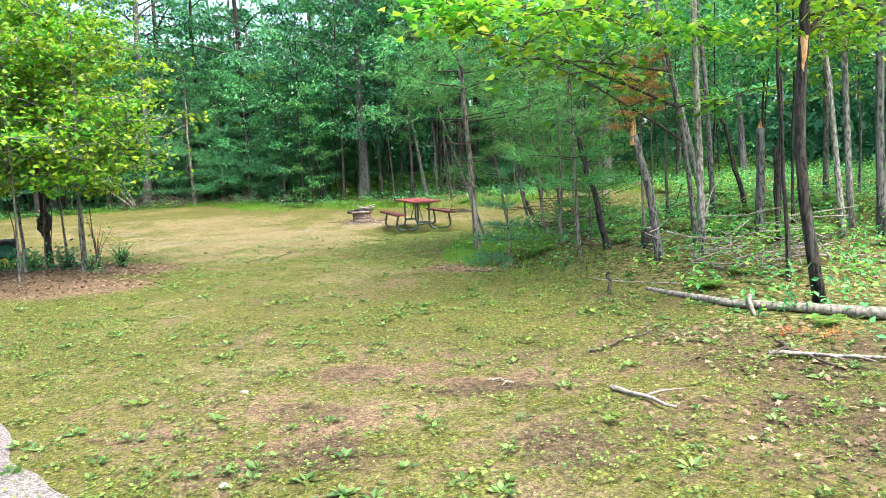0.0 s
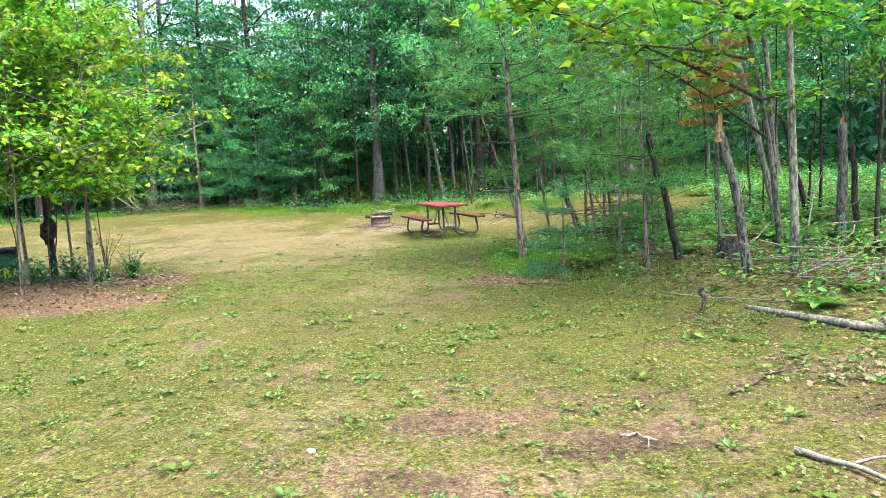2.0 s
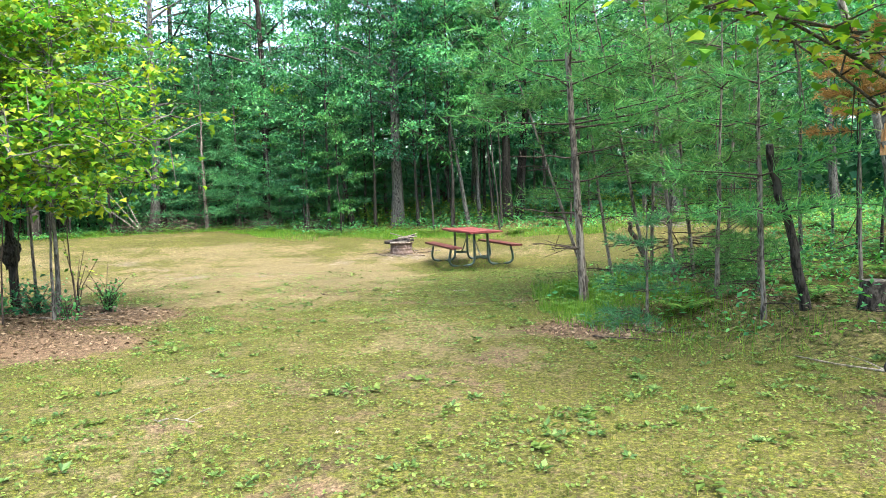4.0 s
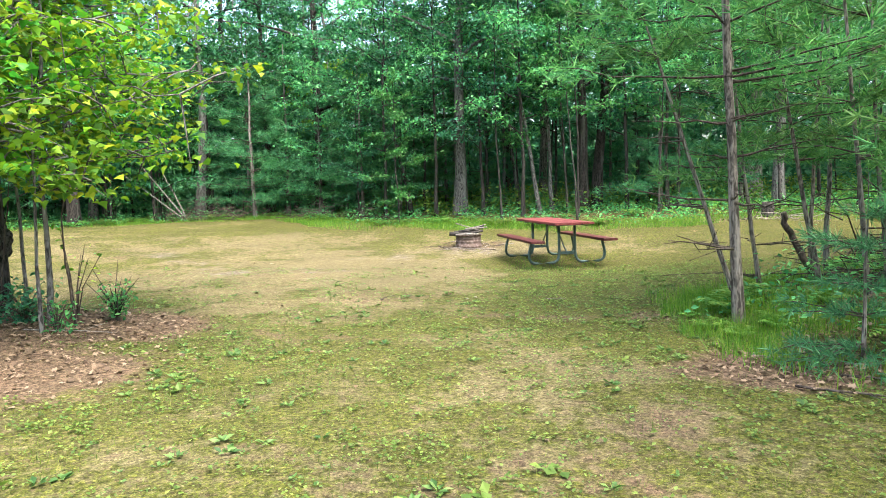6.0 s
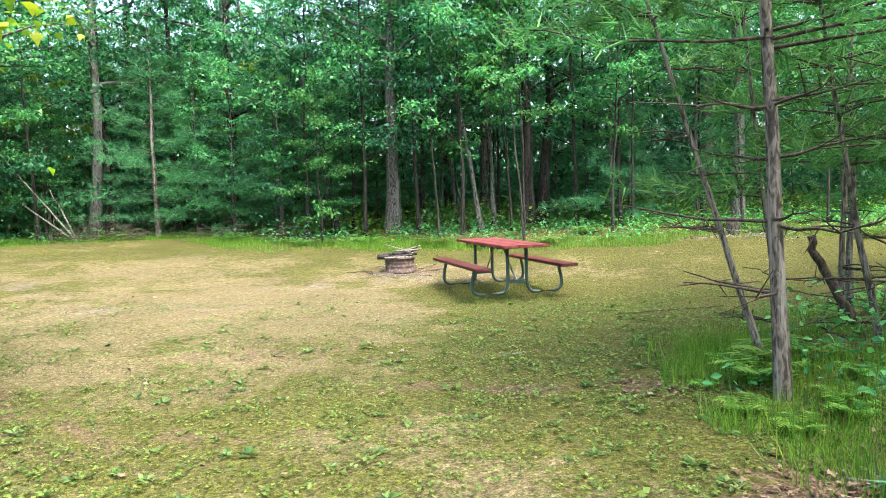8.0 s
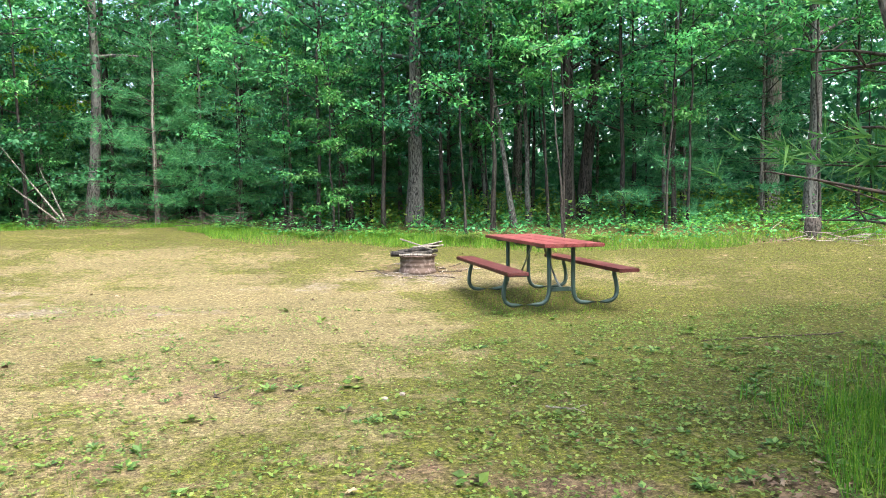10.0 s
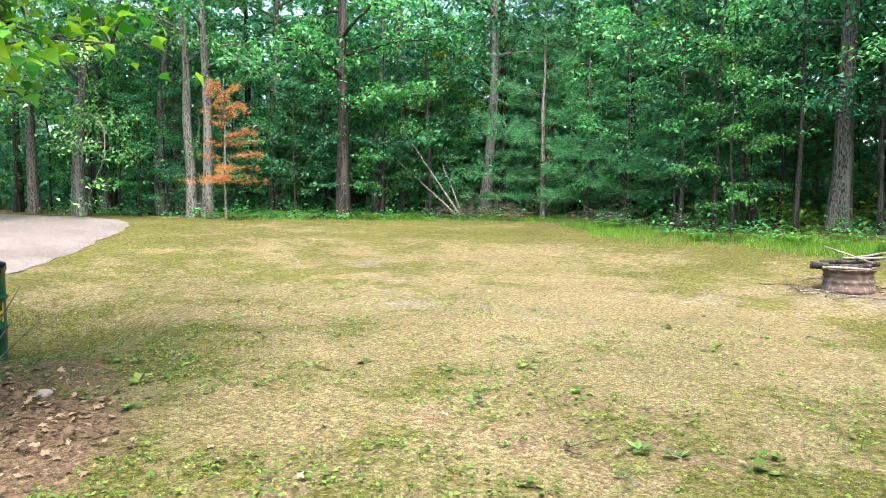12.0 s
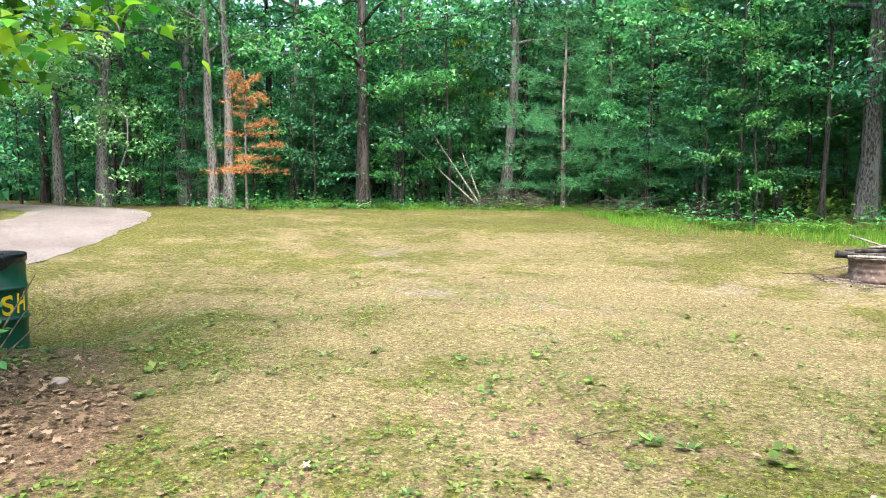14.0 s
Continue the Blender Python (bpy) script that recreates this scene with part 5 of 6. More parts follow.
# ---- trash drum ----
def trash_drum():
    x, y = -8.85, 14.85
    face = math.degrees(math.atan2(12.09 - y, -1.67 - x))
    ob = thing("trash_drum", x, y, ground_z(x, y), "dark green steel drum lettered TRASH in yellow, with black bag", "trash can", yaw=face)
    R, H = 0.298, 0.88
    prof = [(0.0, 0.012), (R - 0.01, 0.012), (R + 0.004, 0.0), (R + 0.006, 0.012), (R, 0.024)]
    for c in (0.30, 0.575):
        prof += [(R, c - 0.026), (R + 0.014, c - 0.013), (R + 0.022, c), (R + 0.014, c + 0.013), (R, c + 0.026)]
        if c < 0.5:
            prof += [(R, 0.38), (R, 0.49)]
    prof += [(R, H - 0.02), (R + 0.006, H - 0.012), (R + 0.006, H), (R - 0.006, H + 0.002), (R - 0.01, H - 0.02), (R - 0.012, 0.3), (0, 0.3)]
    body = part("body", lathe("body", DRUM, prof, 64), ob)
    # Black bag turned down over the rim, with an uneven hem.
    r = np.random.default_rng(5)
    n = 72
    a = np.arange(n) * 2 * np.pi / n
    hem = H - 0.085 - 0.03 * np.sin(3 * a + 1) - 0.02 * np.sin(7 * a) - 0.012 * r.random(n)
    crease = 0.006 * np.sin(19 * a) + 0.004 * np.sin(31 * a + 2)
    rings = [(R - 0.03, np.full(n, 0.35)), (R - 0.022, np.full(n, H - 0.05)), (R - 0.012, np.full(n, H + 0.003)), (R + 0.002, np.full(n, H + 0.008)), (R + 0.010, np.full(n, H)), (R + 0.009 + 0.5 * crease, (H + hem) / 2), (R + 0.007 + 0.5 * crease, hem)]
    v = np.array([np.stack((rr * np.cos(a), rr * np.sin(a), zz), -1) for rr, zz in rings]).reshape(-1, 3)
    i, j = np.meshgrid(np.arange(len(rings) - 1), np.arange(n), indexing="ij")
    p, q = i * n + j, i * n + (j + 1) % n
    part("bag", Geo().add(v, np.stack((p, q, q + n, p + n), -1).reshape(-1, 4)).mesh("bag", LINER, True), ob, "black plastic bag folded over the rim")
    part("rubbish", lathe("rubbish", ASH, ((0, 0.80), (0.1, 0.815), (0.2, 0.78), (R - 0.025, 0.76)), 24), ob, "pale crumpled rubbish inside")
    # Hand-painted letters, wrapped round the body.
    start, pitch, tall = radians(-60), radians(25.5), 0.18
    for k, ch in enumerate("TRASH"):
        cu = bpy.data.curves.new("letter", 'FONT')
        cu.body, cu.size, cu.offset = ch, 1.0, 0.02
        tmp = bpy.data.objects.new("letter", cu)
        me = bpy.data.meshes.new_from_object(tmp)
        bpy.data.objects.remove(tmp)
        bm = bmesh.new()
        bm.from_mesh(me)
        bmesh.ops.triangulate(bm, faces=bm.faces[:])
        for _ in range(2):
            bmesh.ops.subdivide_edges(bm, edges=[e for e in bm.edges if e.calc_length() > 0.12], cuts=1)
        xs = [w.co.x for w in bm.verts]
        ys = [w.co.y for w in bm.verts]
        x0, x1, y0, y1 = min(xs), max(xs), min(ys), max(ys)
        tilt = (0.04, -0.03, 0.02, -0.05, 0.03)[k]
        for w in bm.verts:
            u, t = (w.co.x - x0) / (x1 - x0), (w.co.y - y0) / (y1 - y0)
            ang = start + pitch * k + (u * 0.78 + tilt * t) * pitch
            z = 0.345 + (t + 0.03 * math.sin(5 * u + k)) * tall + 0.008 * math.sin(k * 2)
            w.co = Vector((math.cos(ang) * (R + 0.003), math.sin(ang) * (R + 0.003), z))
        bm.to_mesh(me)
        bm.free()
        me.materials.clear()
        me.materials.append(YELLOW)
        part("letter", me, body, "hand-painted yellow letter " + ch)
    # Post behind the drum and a cut log leaning against it.
    px, py = -9.72, 15.24
    post = thing("wooden_post", px, py, ground_z(px, py), "weathered square wooden post behind the drum", "post")
    part("shaft", box_mesh("shaft", BARK_DARK, 0.09, 0.09, 1.02, 0.008), post, m=pose(0, 0, 0.42))
    lx, ly = -9.0, 14.38
    log = thing("cut_log", lx, ly, ground_z(lx, ly), "dark-barked cut log leaning against the drum", "log")
    e = np.array((-8.70, 14.45, 0.23)) - (lx, ly, ground_z(lx, ly))
    s = np.array((-0.38, -0.06, 0.08))
    trunk = part("trunk", Geo().tube((s, s * 0.6 + e * 0.4, e), (0.10, 0.095, 0.09), 14, True, 0.04, r).mesh("trunk", BARK_DARK, True), log)
    d = (e - s) / np.linalg.norm(e - s)
    part("cut_face", Geo().tube((e - d * 0.003, e + d * 0.006), (0.08, 0.078), 14).mesh("cut_face", WOOD_GREY), trunk, "pale sawn end")


trash_drum()


# ---- fire ring ----
def fire_ring():
    x, y = -2.52, 22.05
    ob = thing("fire_ring", x, y, ground_z(x, y), "rusty ribbed steel fire ring made from a wheel rim", "fire pit")
    prof = [(0.26, -0.04), (0.30, -0.02), (0.305, 0.02), (0.285, 0.05), (0.275, 0.10), (0.287, 0.115), (0.275, 0.13), (0.275, 0.17), (0.285, 0.185), (0.275, 0.20), (0.28, 0.225), (0.305, 0.25), (0.325, 0.262), (0.325, 0.272), (0.30, 0.262), (0.27, 0.22), (0.262, 0.10), (0.25, 0.0)]
    part("ring", lathe("ring", RUST, prof, 56), ob)
    part("ash", lathe("ash", ASH, ((0.0, 0.13), (0.15, 0.12), (0.265, 0.10)), 24), ob, "grey ash")
    r = np.random.default_rng(14)
    z0 = ground_z(x, y)
    for k, (a, ln, rad, z, dx, dy, mat, lean) in enumerate(((0.12, 0.46, 0.045, 0.37, -0.08, -0.12, CHAR, 0.02), (0.3, 0.44, 0.04, 0.375, 0.02, 0.02, CHAR, 0.05), (-0.15, 0.40, 0.035, 0.37, -0.05, 0.15, CHAR, 0.0), (0.35, 0.38, 0.03, 0.44, 0.06, -0.06, CHAR, 0.12), (0.55, 0.42, 0.03, 0.45, 0.08, 0.05, CHAR, 0.2),
                                                             (0.2, 0.34, 0.018, 0.47, 0.18, -0.05, WOOD_GREY, 0.06), (-0.5, 0.45, 0.012, 0.50, 0.0, -0.05, WOOD_GREY, -0.25), (0.9, 0.30, 0.014, 0.46, 0.2, 0.1, TWIG, 0.15), (0.05, 0.36, 0.02, 0.345, 0.0, -0.24, WOOD_GREY, 0.0), (0.4, 0.3, 0.012, 0.5, 0.2, 0.0, WOOD_GREY, 0.2))):
        log = thing("firewood", x + dx, y + dy, z0 + z - 0.062, "charred stick of firewood across the fire ring" if mat is CHAR else "pale thin stick of kindling on the fire ring", "firewood", "wood on the fire ring")
        d = np.array((math.cos(a), math.sin(a), lean)) * ln * 0.72
        part("shaft", Geo().tube((-d, r.normal(0, 0.012, 3), d), (rad, rad * 0.95, rad * 0.7), 8, True, 0.1, r).mesh("shaft", mat, True), log)
    for k in range(26):
        a, d = r.uniform(0, 6.28), r.uniform(0.38, 0.95)
        sx, sy = x + math.cos(a) * d * 1.1, y + math.sin(a) * d * 0.7
        b = r.uniform(0, 6.28)
        ln = r.uniform(0.08, 0.25)
        if (sx + 0.73) ** 2 + (sy - 19.9) ** 2 < 1.6:
            continue
        stick(sx - math.cos(b) * ln, sy - math.sin(b) * ln, sx + math.cos(b) * ln, sy + math.sin(b) * ln, 0.008, (TWIG, WOOD_GREY)[k % 2], "thin twig scattered round the fire ring", 300 + k, 0)


fire_ring()


# ---- picnic table ----
def picnic_table():
    x, y = -0.73, 19.92
    z = max(ground_z(x + a, y + b) for a, b in ((-0.5, 0.6), (0.4, 0.9), (-0.3, -0.9), (0.6, -0.6)))
    ob = thing("picnic_table", x, y, z, "red-stained plank picnic table on a bent grey-green pipe frame", "picnic table", yaw=16.4)
    L, W, H = 2.44, 0.235, 0.76
    for k in range(3):
        part("plank", box_mesh("plank", RED_WOOD, W, L, 0.04, 0.006, 0.0015, k), ob, "red-stained top board", pose((k - 1) * (W + 0.006), 0, H - 0.02))
    for s in (-1, 1):
        part("bench_plank", box_mesh("bench_plank", BENCH_WOOD, 0.25, L, 0.042, 0.006, 0.0015, 5 + s), ob, "dark maroon bench board", pose(s * 0.665, 0, 0.435))
    pr = 0.026
    for e in (-1, 1):
        ye = e * 0.80
        for s in (-1, 1):
            pts = [(0.15, H - 0.05), (0.15, 0.45), (0.15, 0.22), (0.158, 0.14), (0.185, 0.075), (0.235, 0.037), (0.30, 0.028), (0.45, 0.028), (0.58, 0.028), (0.645, 0.04), (0.69, 0.075), (0.712, 0.13), (0.712, 0.19), (0.70, 0.27), (0.68, 0.34), (0.67, 0.405)]
            leg = part("leg", Geo().tube([(s * a, ye, b) for a, b in pts], [pr] * len(pts), 12).mesh("leg", PIPE, True), ob, "bent grey-green pipe leg")
            part("bench_bracket", box_mesh("bench_bracket", PIPE, 0.22, 0.05, 0.012, 0.002), leg, m=pose(s * 0.665, ye, 0.408))
        part("top_bracket", box_mesh("top_bracket", PIPE, 0.62, 0.05, 0.03, 0.004), ob, m=pose(0, ye, H - 0.056))
        part("crossbar", box_mesh("crossbar", PIPE, 0.26, 0.03, 0.05, 0.004), ob, m=pose(0, ye, 0.20))
        part("brace", Geo().tube(((0, ye, 0.21), (0, e * 0.62, 0.30), (0, e * 0.18, H - 0.06)), (0.013,) * 3, 8).mesh("brace", STEEL, True), ob, "thin galvanised diagonal brace")
    part("centre_batten", box_mesh("centre_batten", PIPE, 0.62, 0.05, 0.03, 0.004), ob, m=pose(0, 0, H - 0.056))


picnic_table()


# ---- ferns, weeds, grass and litter ----
def fern_mesh(seed, fronds, size):
    r = np.random.default_rng(seed)
    g = Geo()
    for i in range(fronds):
        a = i * 2.4 + r.uniform(-0.3, 0.3)
        n = 14
        t = np.linspace(0, 1, n)
        ln = size * r.uniform(0.7, 1.1)
        out = t * ln * 0.8
        z = ln * (0.95 * t - 0.75 * t ** 2)
        p = np.stack((np.cos(a) * out, np.sin(a) * out, z), -1)
        g.tube(p[::3], np.linspace(0.004, 0.0015, len(p[::3])), 3, False)
        for s in (-1, 1):
            w = ln * 0.24 * np.sin(np.pi * np.clip(t[1:] * 0.9 + 0.08, 0, 1)) + 0.01
            g.scatter(((-0.16, 0, 0), (0.16, 0, 0), (0.05, 1, -0.12)), BLADE_F, p[1:], np.full(n - 1, a - np.pi / 2 + s * 1.25), r.normal(0.05, 0.1, n - 1), np.zeros(n - 1), w)
    return g.mesh("fronds", FERN)


def ferns():
    kinds = [fern_mesh(i, 9 + i, 0.42 + 0.06 * i) for i in range(4)]
    r = np.random.default_rng(77)
    spots = [(0.78, 14.3), (0.62, 12.6), (0.95, 12.65), (0.45, 13.0), (0.75, 13.5), (1.0, 12.9), (1.25, 13.1), (1.5, 13.0), (0.4, 13.6), (1.3, 13.6), (1.55, 12.5)]
    while len(spots) < 230:
        x, y = r.uniform(-24, 9), r.uniform(6, 32)
        d = float(border_distance(x, y))
        if 0.2 < d < 5 and (y > 9.5 or (y > 6.5 and d > 0.7)) and (x > -1.5 or y > 20) and not (x < -15 and y < 23.5):
            spots.append((x, y))
    for k, (x, y) in enumerate(spots):
        ob = new("fern", kinds[k % 4])
        s = r.uniform(0.7, 1.25) if k > 10 else r.uniform(0.4, 0.55)
        s *= 0.6 if y < 10 else 1
        ob.matrix_basis = pose(x, y, ground_z(x, y), 0, 0, r.uniform(0, 360)) @ Matrix.Scale(s, 4)
        tagged(ob, "green fern with arching fronds on the forest floor", "fern", "ferns of the wood's edge")


ferns()


def bracken():
    """Bright waist-high undergrowth in the open wood behind the table, as one mass."""
    r = np.random.default_rng(93)
    n, m = 1500, 18
    x, y = r.uniform(-6, 13, n), r.uniform(27.6, 42, n)
    k = border_distance(x, y) > 1.2
    x, y = np.repeat(x[k], m), np.repeat(y[k], m)
    px, py = x + r.normal(0, 0.22, len(x)), y + r.normal(0, 0.22, len(x))
    pz = terrain(px, py) + r.random(len(px)) ** 0.8 * np.repeat(r.uniform(0.25, 0.95, k.sum()), m)
    g = Geo().scatter(LEAF, LEAF_F, np.stack((px, py, pz), -1), r.uniform(0, 6.28, len(px)), r.normal(0.1, 0.45, len(px)), r.normal(0, 0.45, len(px)), r.uniform(0.07, 0.15, len(px)))
    tagged(new("bracken", g.mesh("bracken", FERN)), "bright green bracken under the open trees", "undergrowth", kind="stuff")


bracken()


def low_shrubs():
    """Low leafy undergrowth of the wood, as one mass."""
    r = np.random.default_rng(91)
    n = 2600
    x, y = r.uniform(-26, 14, n * 4), r.uniform(4, 36, n * 4)
    d = border_distance(x, y)
    keep = (d > np.where(y < 10, 0.6, 0.3)) & (d < 9) & ((x > 0) | (y > 19)) & ~((x < -14) & (y < 23.4))
    x, y = x[keep][:n], y[keep][:n]
    m = 16
    px = np.repeat(x, m) + r.normal(0, 0.16, len(x) * m)
    py = np.repeat(y, m) + r.normal(0, 0.16, len(x) * m)
    pz = terrain(px, py) + np.abs(r.normal(0.05, 0.16, len(px))) * np.repeat(r.uniform(0.4, 1.6, len(x)), m) + 0.02
    g = Geo().scatter(LEAF, LEAF_F, np.stack((px, py, pz), -1), r.uniform(0, 6.28, len(px)), r.normal(0.1, 0.4, len(px)), r.normal(0, 0.4, len(px)), np.where(py < 15, r.uniform(0.04, 0.09, len(px)), r.uniform(0.06, 0.12, len(px))))
    tagged(new("undergrowth", g.mesh("undergrowth", GREEN)), "low green leafy undergrowth over the forest floor", "undergrowth", kind="stuff")


low_shrubs()


def grass_field(name, label, mat, n, box, height, accept, seed, lean=0.5, wide=1.0, flat=False):
    r = np.random.default_rng(seed)
    x, y = r.uniform(box[0], box[1], n), r.uniform(box[2], box[3], n)
    k = accept(x, y, r)
    x, y = x[k], y[k]
    n = len(x)
    z = terrain(x, y) - 0.01
    shape = np.array(BLADE) * (wide, 1, 1)
    h = height * r.uniform(0.5, 1.3, n)
    g = Geo().scatter(shape, BLADE_F, np.stack((x, y, z), -1), r.uniform(0, 6.28, n), r.uniform(0.05, 0.6, n) if flat else np.pi / 2 + r.normal(0, lean, n), r.uniform(-0.5, 0.5, n), h)
    tagged(new(name, g.mesh(name, mat)), label, "grass", kind="stuff")


def turf(x, y, r):
    bd = border_distance(x, y)
    bare = zone(x, y, BARE)
    dry = 0.26 + zone(x, y, DRY)
    road = np.min([np.hypot(x - a, y - b) for a, b in zip(np.interp(np.linspace(0, 10, 120), np.arange(11), [p[0] for p in ROAD]), np.interp(np.linspace(0, 10, 120), np.arange(11), [p[1] for p in ROAD]))], axis=0)
    return (bd < 0.4) & (r.random(len(x)) > bare * 1.05) & (road > 1.3), dry


def green_turf(x, y, r):
    ok, dry = turf(x, y, r)
    return ok & (r.random(len(x)) > dry * 0.95) & (r.random(len(x)) < 0.55 + 0.45 * wobble(x, y, 1.6))


def dry_turf(x, y, r):
    ok, dry = turf(x, y, r)
    return ok & (r.random(len(x)) < dry * 0.9)


grass_field("grass", "short green lawn grass of the clearing", GRASS, 300000, (-10, 4, 2, 25), 0.042, green_turf, 1, 0.95, 1.5)
grass_field("dry_grass", "short straw-coloured dry grass of the clearing", STRAW, 260000, (-10, 4, 2, 25), 0.04, dry_turf, 2, 1.05, 1.1, True)


def fringe(x, y, r):
    d = border_distance(x, y)
    return (d > -0.55 + 0.35 * wobble(x, y, 2.1)) & (d < 0.9) & (((y > 23) & (x > -10)) | ((x > 0.2) & (y > 10) & (y < 17) & (r.random(len(x)) < 0.3)) | ((y > 24) & (r.random(len(x)) < 0.35))) & (r.random(len(x)) < 0.55 + 0.45 * wobble(x, y, 1.3, 3))


grass_field("tall_grass", "tall bright green grass along the wood's edge", LUSH, 1000000, (-16, 7, 5.5, 29), 0.17, fringe, 3, 0.75, 0.6)


grass_field("tuft_grass", "drooping green grass tufts at the foot of a pine", LUSH, 16000, (0.1, 1.9, 11.6, 15.2), 0.17, lambda x, y, r: (border_distance(x, y) > -0.2) & (wobble(x, y, 4.3, 1) > -0.25), 9, 0.6, 0.4)
grass_field("grass", "short green lawn grass of the clearing", GRASS, 240000, (-6, 3, 2.6, 17), 0.04, green_turf, 11, 0.95, 1.2)


grass_field("shade_grass", "lush green grass under the picnic table", LUSH, 5200, (-1.9, 0.5, 18.4, 21.4), 0.06, lambda x, y, r: np.hypot((x + 0.75) / 0.95, (y - 19.85) / 1.2) < 0.8 + 0.25 * r.random(len(x)), 12, 0.8, 1.0)


def verge(x, y, r):
    return (border_distance(x, y) < 0.6) & (x < -12) & (y < 24) & (r.random(len(x)) < 0.8)


grass_field("lane_grass", "green grass on the verge of the lane", LUSH, 40000, (-24, -11, 12, 24), 0.05, lambda x, y, r: verge(x, y, r) & (np.hypot(x + 17, y - 18) < 6) & (x < -12.9 - (y - 14.4) * 0.9), 4, 0.5, 1.6)


def weeds():
    """Broad-leaved weeds and clover in the lawn."""
    r = np.random.default_rng(55)
    n = 34000
    x, y = r.uniform(-8, 3.4, n), r.uniform(2.2, 19, n)
    k = (border_distance(x, y) < 0.5) & (zone(x, y, BARE) < 0.62) & (r.random(n) < np.clip(0.54 + 0.3 * wobble(x, y, 2.6, 2) + 0.25 * wobble(x, y, 7.1, 5) - 0.45 * zone(x, y, DRY) + 0.5 * (1 - smooth(0.4, 1.2, np.hypot((x - 0.4) / 2.2, (y - 15.5) / 4.5))), 0.03, 1)) & ((x > -6) | (y > 14.5))
    x, y = x[k], y[k]
    m = 6
    px, py = np.repeat(x, m) + r.normal(0, 0.035, len(x) * m), np.repeat(y, m) + r.normal(0, 0.035, len(x) * m)
    size = np.repeat(r.uniform(0.010, 0.034, len(x)) * (1 + (r.random(len(x)) > 0.985) * 1.3), m)
    g = Geo().scatter(np.array(LEAF) * (1.3, 1, 1), LEAF_F, np.stack((px, py, terrain(px, py) + r.uniform(0.008, 0.035, len(px))), -1), r.uniform(0, 6.28, len(px)), r.normal(0.2, 0.25, len(px)), r.normal(0, 0.25, len(px)), size)
    tagged(new("weeds", g.mesh("weeds", WEED)), "low broad-leaved weeds and clover in the lawn", "weeds", kind="stuff")


weeds()


def rosettes():
    """Dandelion and plantain clumps in the lawn and seedlings in the litter."""
    r = np.random.default_rng(57)
    n = 20000
    x, y = r.uniform(-7.5, 6, n), r.uniform(2.2, 17, n)
    bd = border_distance(x, y)
    want = 0.25 + 0.3 * wobble(x, y, 1.9, 11) + 0.3 * wobble(x, y, 5.3, 2) - 0.35 * zone(x, y, DRY) + 0.35 * smooth(-1.2, 0.2, bd) + 0.3 * (1 - smooth(1.0, 2.6, np.hypot((x + 1.6) / 1.3, y - 3.6)))
    k = (bd < 2.5) & (zone(x, y, EARTH) < 0.6) & (r.random(n) < want * np.where(y < 9, 0.8, 0.5)) & ((x > -5.6) | (y > 13.5)) & ((x > -2.2) | (y > 4.5 - x * 0.9 - 1.0))
    x, y = x[k], y[k]
    m = 8
    a = np.tile(np.arange(m) * 2.4, len(x)) + r.normal(0, 0.4, len(x) * m)
    d = r.uniform(0.0, 0.025, len(a))
    px, py = np.repeat(x, m) - np.sin(a) * d, np.repeat(y, m) + np.cos(a) * d
    size = np.repeat(0.018 + 0.05 * r.random(len(x)) ** 3, m) * r.uniform(0.7, 1.2, len(a))
    g = Geo().scatter(np.array(LEAF) * (0.95, 1, 1), LEAF_F, np.stack((px, py, terrain(px, py) + 0.012), -1), a, r.uniform(0.1, 0.65, len(a)), r.normal(0, 0.3, len(a)), size)
    tagged(new("rosette_weeds", g.mesh("rosette_weeds", DOCK)), "clumps of dandelion and plantain leaves in the lawn", "weeds", kind="stuff")


rosettes()


def meadow():
    """Sunlit seedlings, ferns and grass under the open copse."""
    r = np.random.default_rng(94)
    n, m = 3800, 12
    x, y = r.uniform(2.5, 20, n), r.uniform(7, 30, n)
    k = (border_distance(x, y) > 0.3 + 0.5 * r.random(n)) & (np.hypot(x - 3.2, y - 10.8) > 0.5) & (r.random(n) < 0.6 + 0.5 * wobble(x, y, 1.1, 4))
    x, y = np.repeat(x[k], m), np.repeat(y[k], m)
    px, py = x + r.normal(0, 0.16, len(x)), y + r.normal(0, 0.16, len(x))
    pz = terrain(px, py) + 0.02 + r.random(len(px)) * np.repeat(r.uniform(0.1, 0.5, k.sum()), m)
    g = Geo().scatter(LEAF, LEAF_F, np.stack((px, py, pz), -1), r.uniform(0, 6.28, len(px)), r.normal(0.0, 0.4, len(px)), r.normal(0, 0.4, len(px)), r.uniform(0.04, 0.10, len(px)))
    tagged(new("seedlings", g.mesh("seedlings", FERN)), "bright green seedlings and ferns under the open copse", "undergrowth", kind="stuff")


meadow()


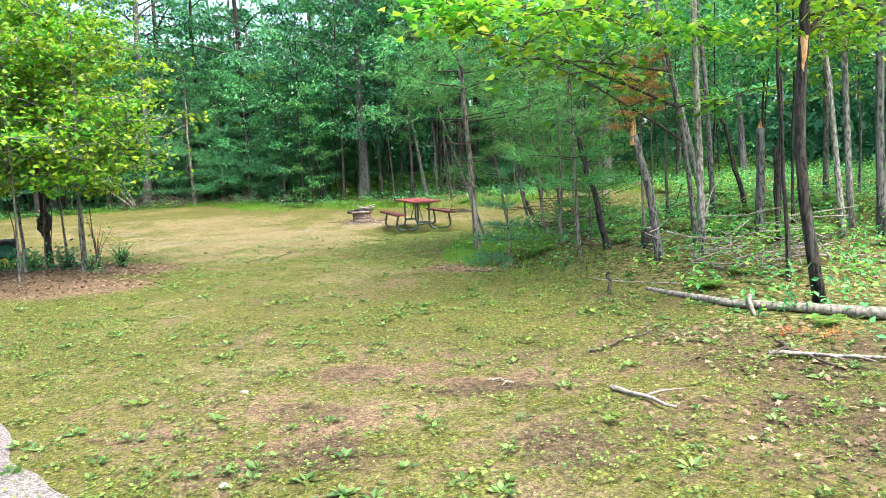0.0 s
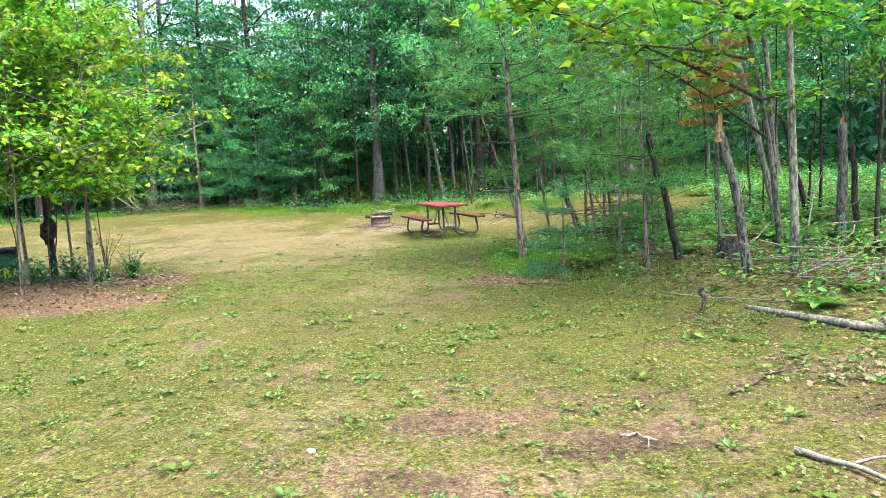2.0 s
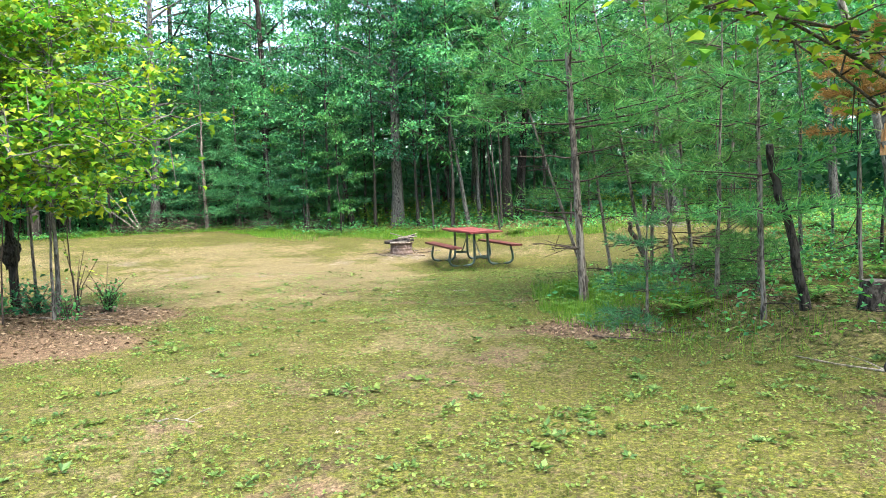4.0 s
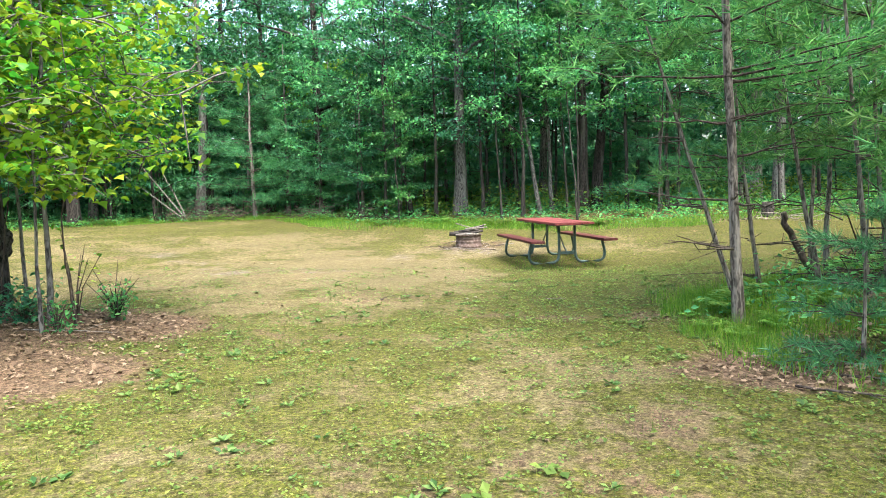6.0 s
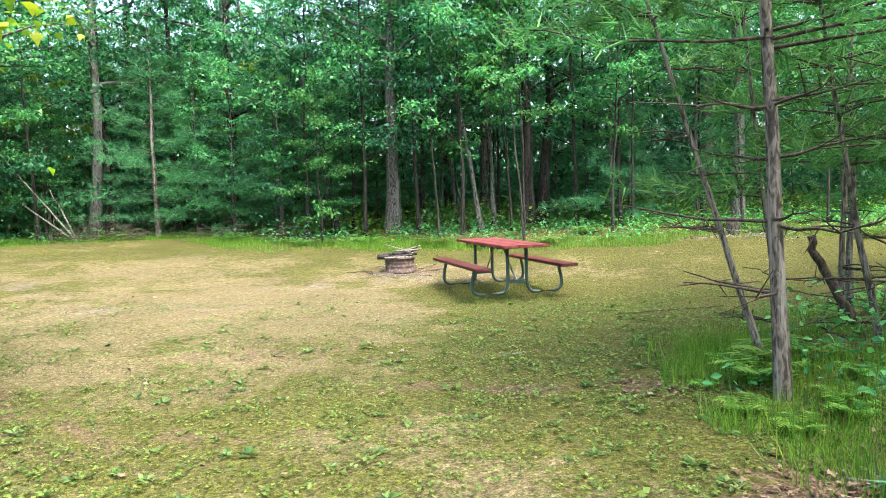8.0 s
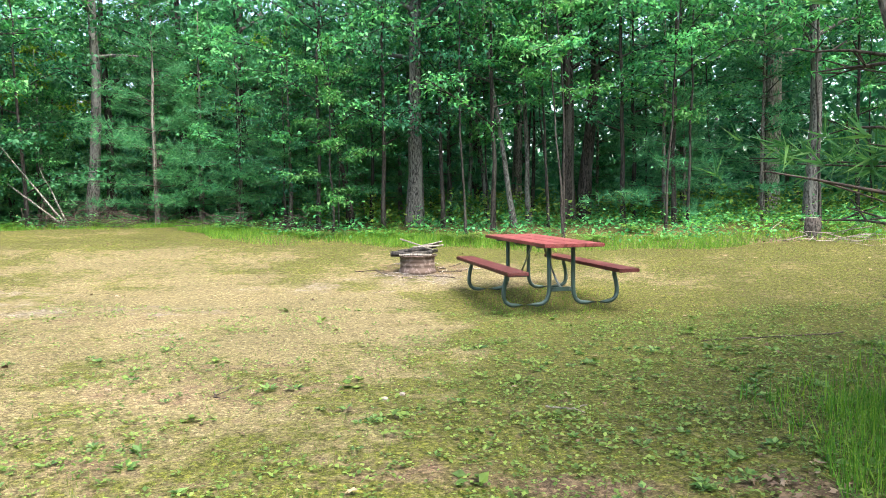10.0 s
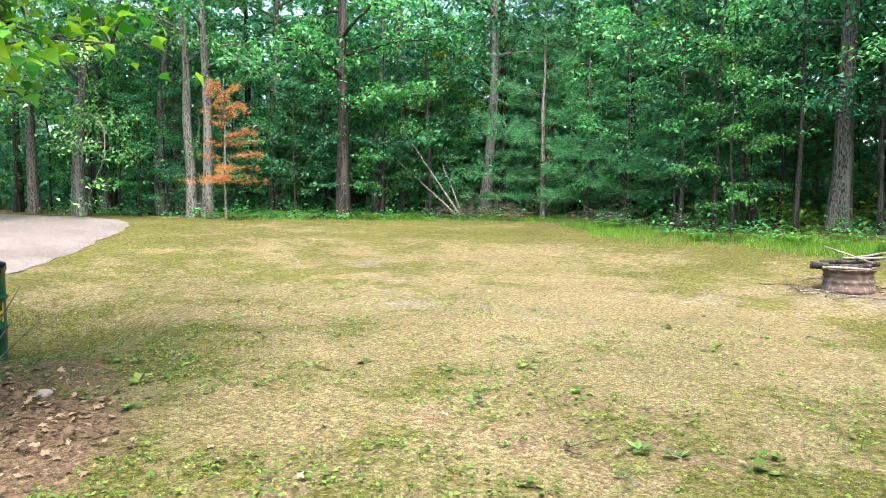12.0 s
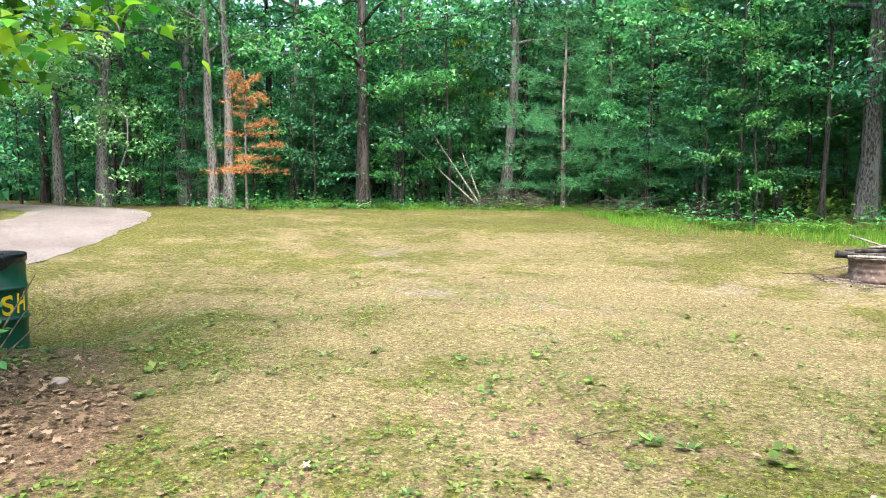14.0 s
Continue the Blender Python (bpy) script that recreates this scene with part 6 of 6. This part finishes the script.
def litter():
    """Fallen leaves on the bare spots and under the trees."""
    r = np.random.default_rng(66)
    n = 220000
    x, y = r.uniform(-9, 8, n), r.uniform(2, 26, n)
    spots = ((2.6, 6.7, 1.1, 0.7, 0.3), (2.35, 4.4, 1.0, 0.7, 0.16), (3.0, 5.7, 0.8, 0.7, 0.2), (3.6, 10.6, 1.5, 1.2, 0.25), (-5.5, 11.6, 1.5, 1.2, 0.35), (-5.9, 13.2, 1.2, 1.1, 0.9), (-6.8, 12.4, 1.8, 1.6, 0.5), (0.75, 11.6, 0.9, 0.7, 0.8), (1.6, 11.9, 1.2, 1.0, 0.5), (0.0, 13.7, 0.4, 0.5, 0.25), (3.2, 24.4, 2.2, 0.5, 0.4), (4.5, 9.0, 2.0, 2.0, 0.25), (2.5, 13.8, 1.6, 1.4, 0.3))
    p = np.maximum(zone(x, y, spots), 0.0035)
    k = r.random(n) < p
    x, y = x[k], y[k]
    n = len(x)
    g = Geo().scatter(np.array(LOBED) * (0.8, 1, 2.5), LOBED_F, np.stack((x, y, terrain(x, y) + r.uniform(0.006, 0.03, n)), -1), r.uniform(0, 6.28, n), r.normal(0, 0.3, n), r.normal(0, 0.35, n), r.uniform(0.025, 0.065, n))
    tagged(new("leaf_litter", g.mesh("leaf_litter", LITTER)), "dry brown fallen leaves scattered over bare earth", "leaf litter", kind="stuff")


litter()


def stones():
    for k, (x, y, s) in enumerate(((-6.0, 14.1, 0.045), (-2.0, 15.1, 0.02), (-1.9, 15.2, 0.02), (-0.75, 4.1, 0.025), (-1.1, 5.6, 0.025))):
        bm = bmesh.new()
        bmesh.ops.create_icosphere(bm, subdivisions=2, radius=1)
        for v in bm.verts:
            v.co *= 1 + 0.3 * noise.noise(v.co * 1.5 + Vector((k * 3, 0, 0)))
            v.co = Vector((v.co.x * s * 1.3, v.co.y * s, v.co.z * s * 0.55))
        me = bpy.data.meshes.new("stone")
        bm.to_mesh(me)
        bm.free()
        me.materials.append(STONE)
        ob = new("stone", me)
        ob.matrix_basis = pose(x, y, ground_z(x, y) + s * 0.25, 0, 0, 40 * k)
        tagged(ob, "small pale stone in the grass", "stone", "stones in the lawn")


stones()
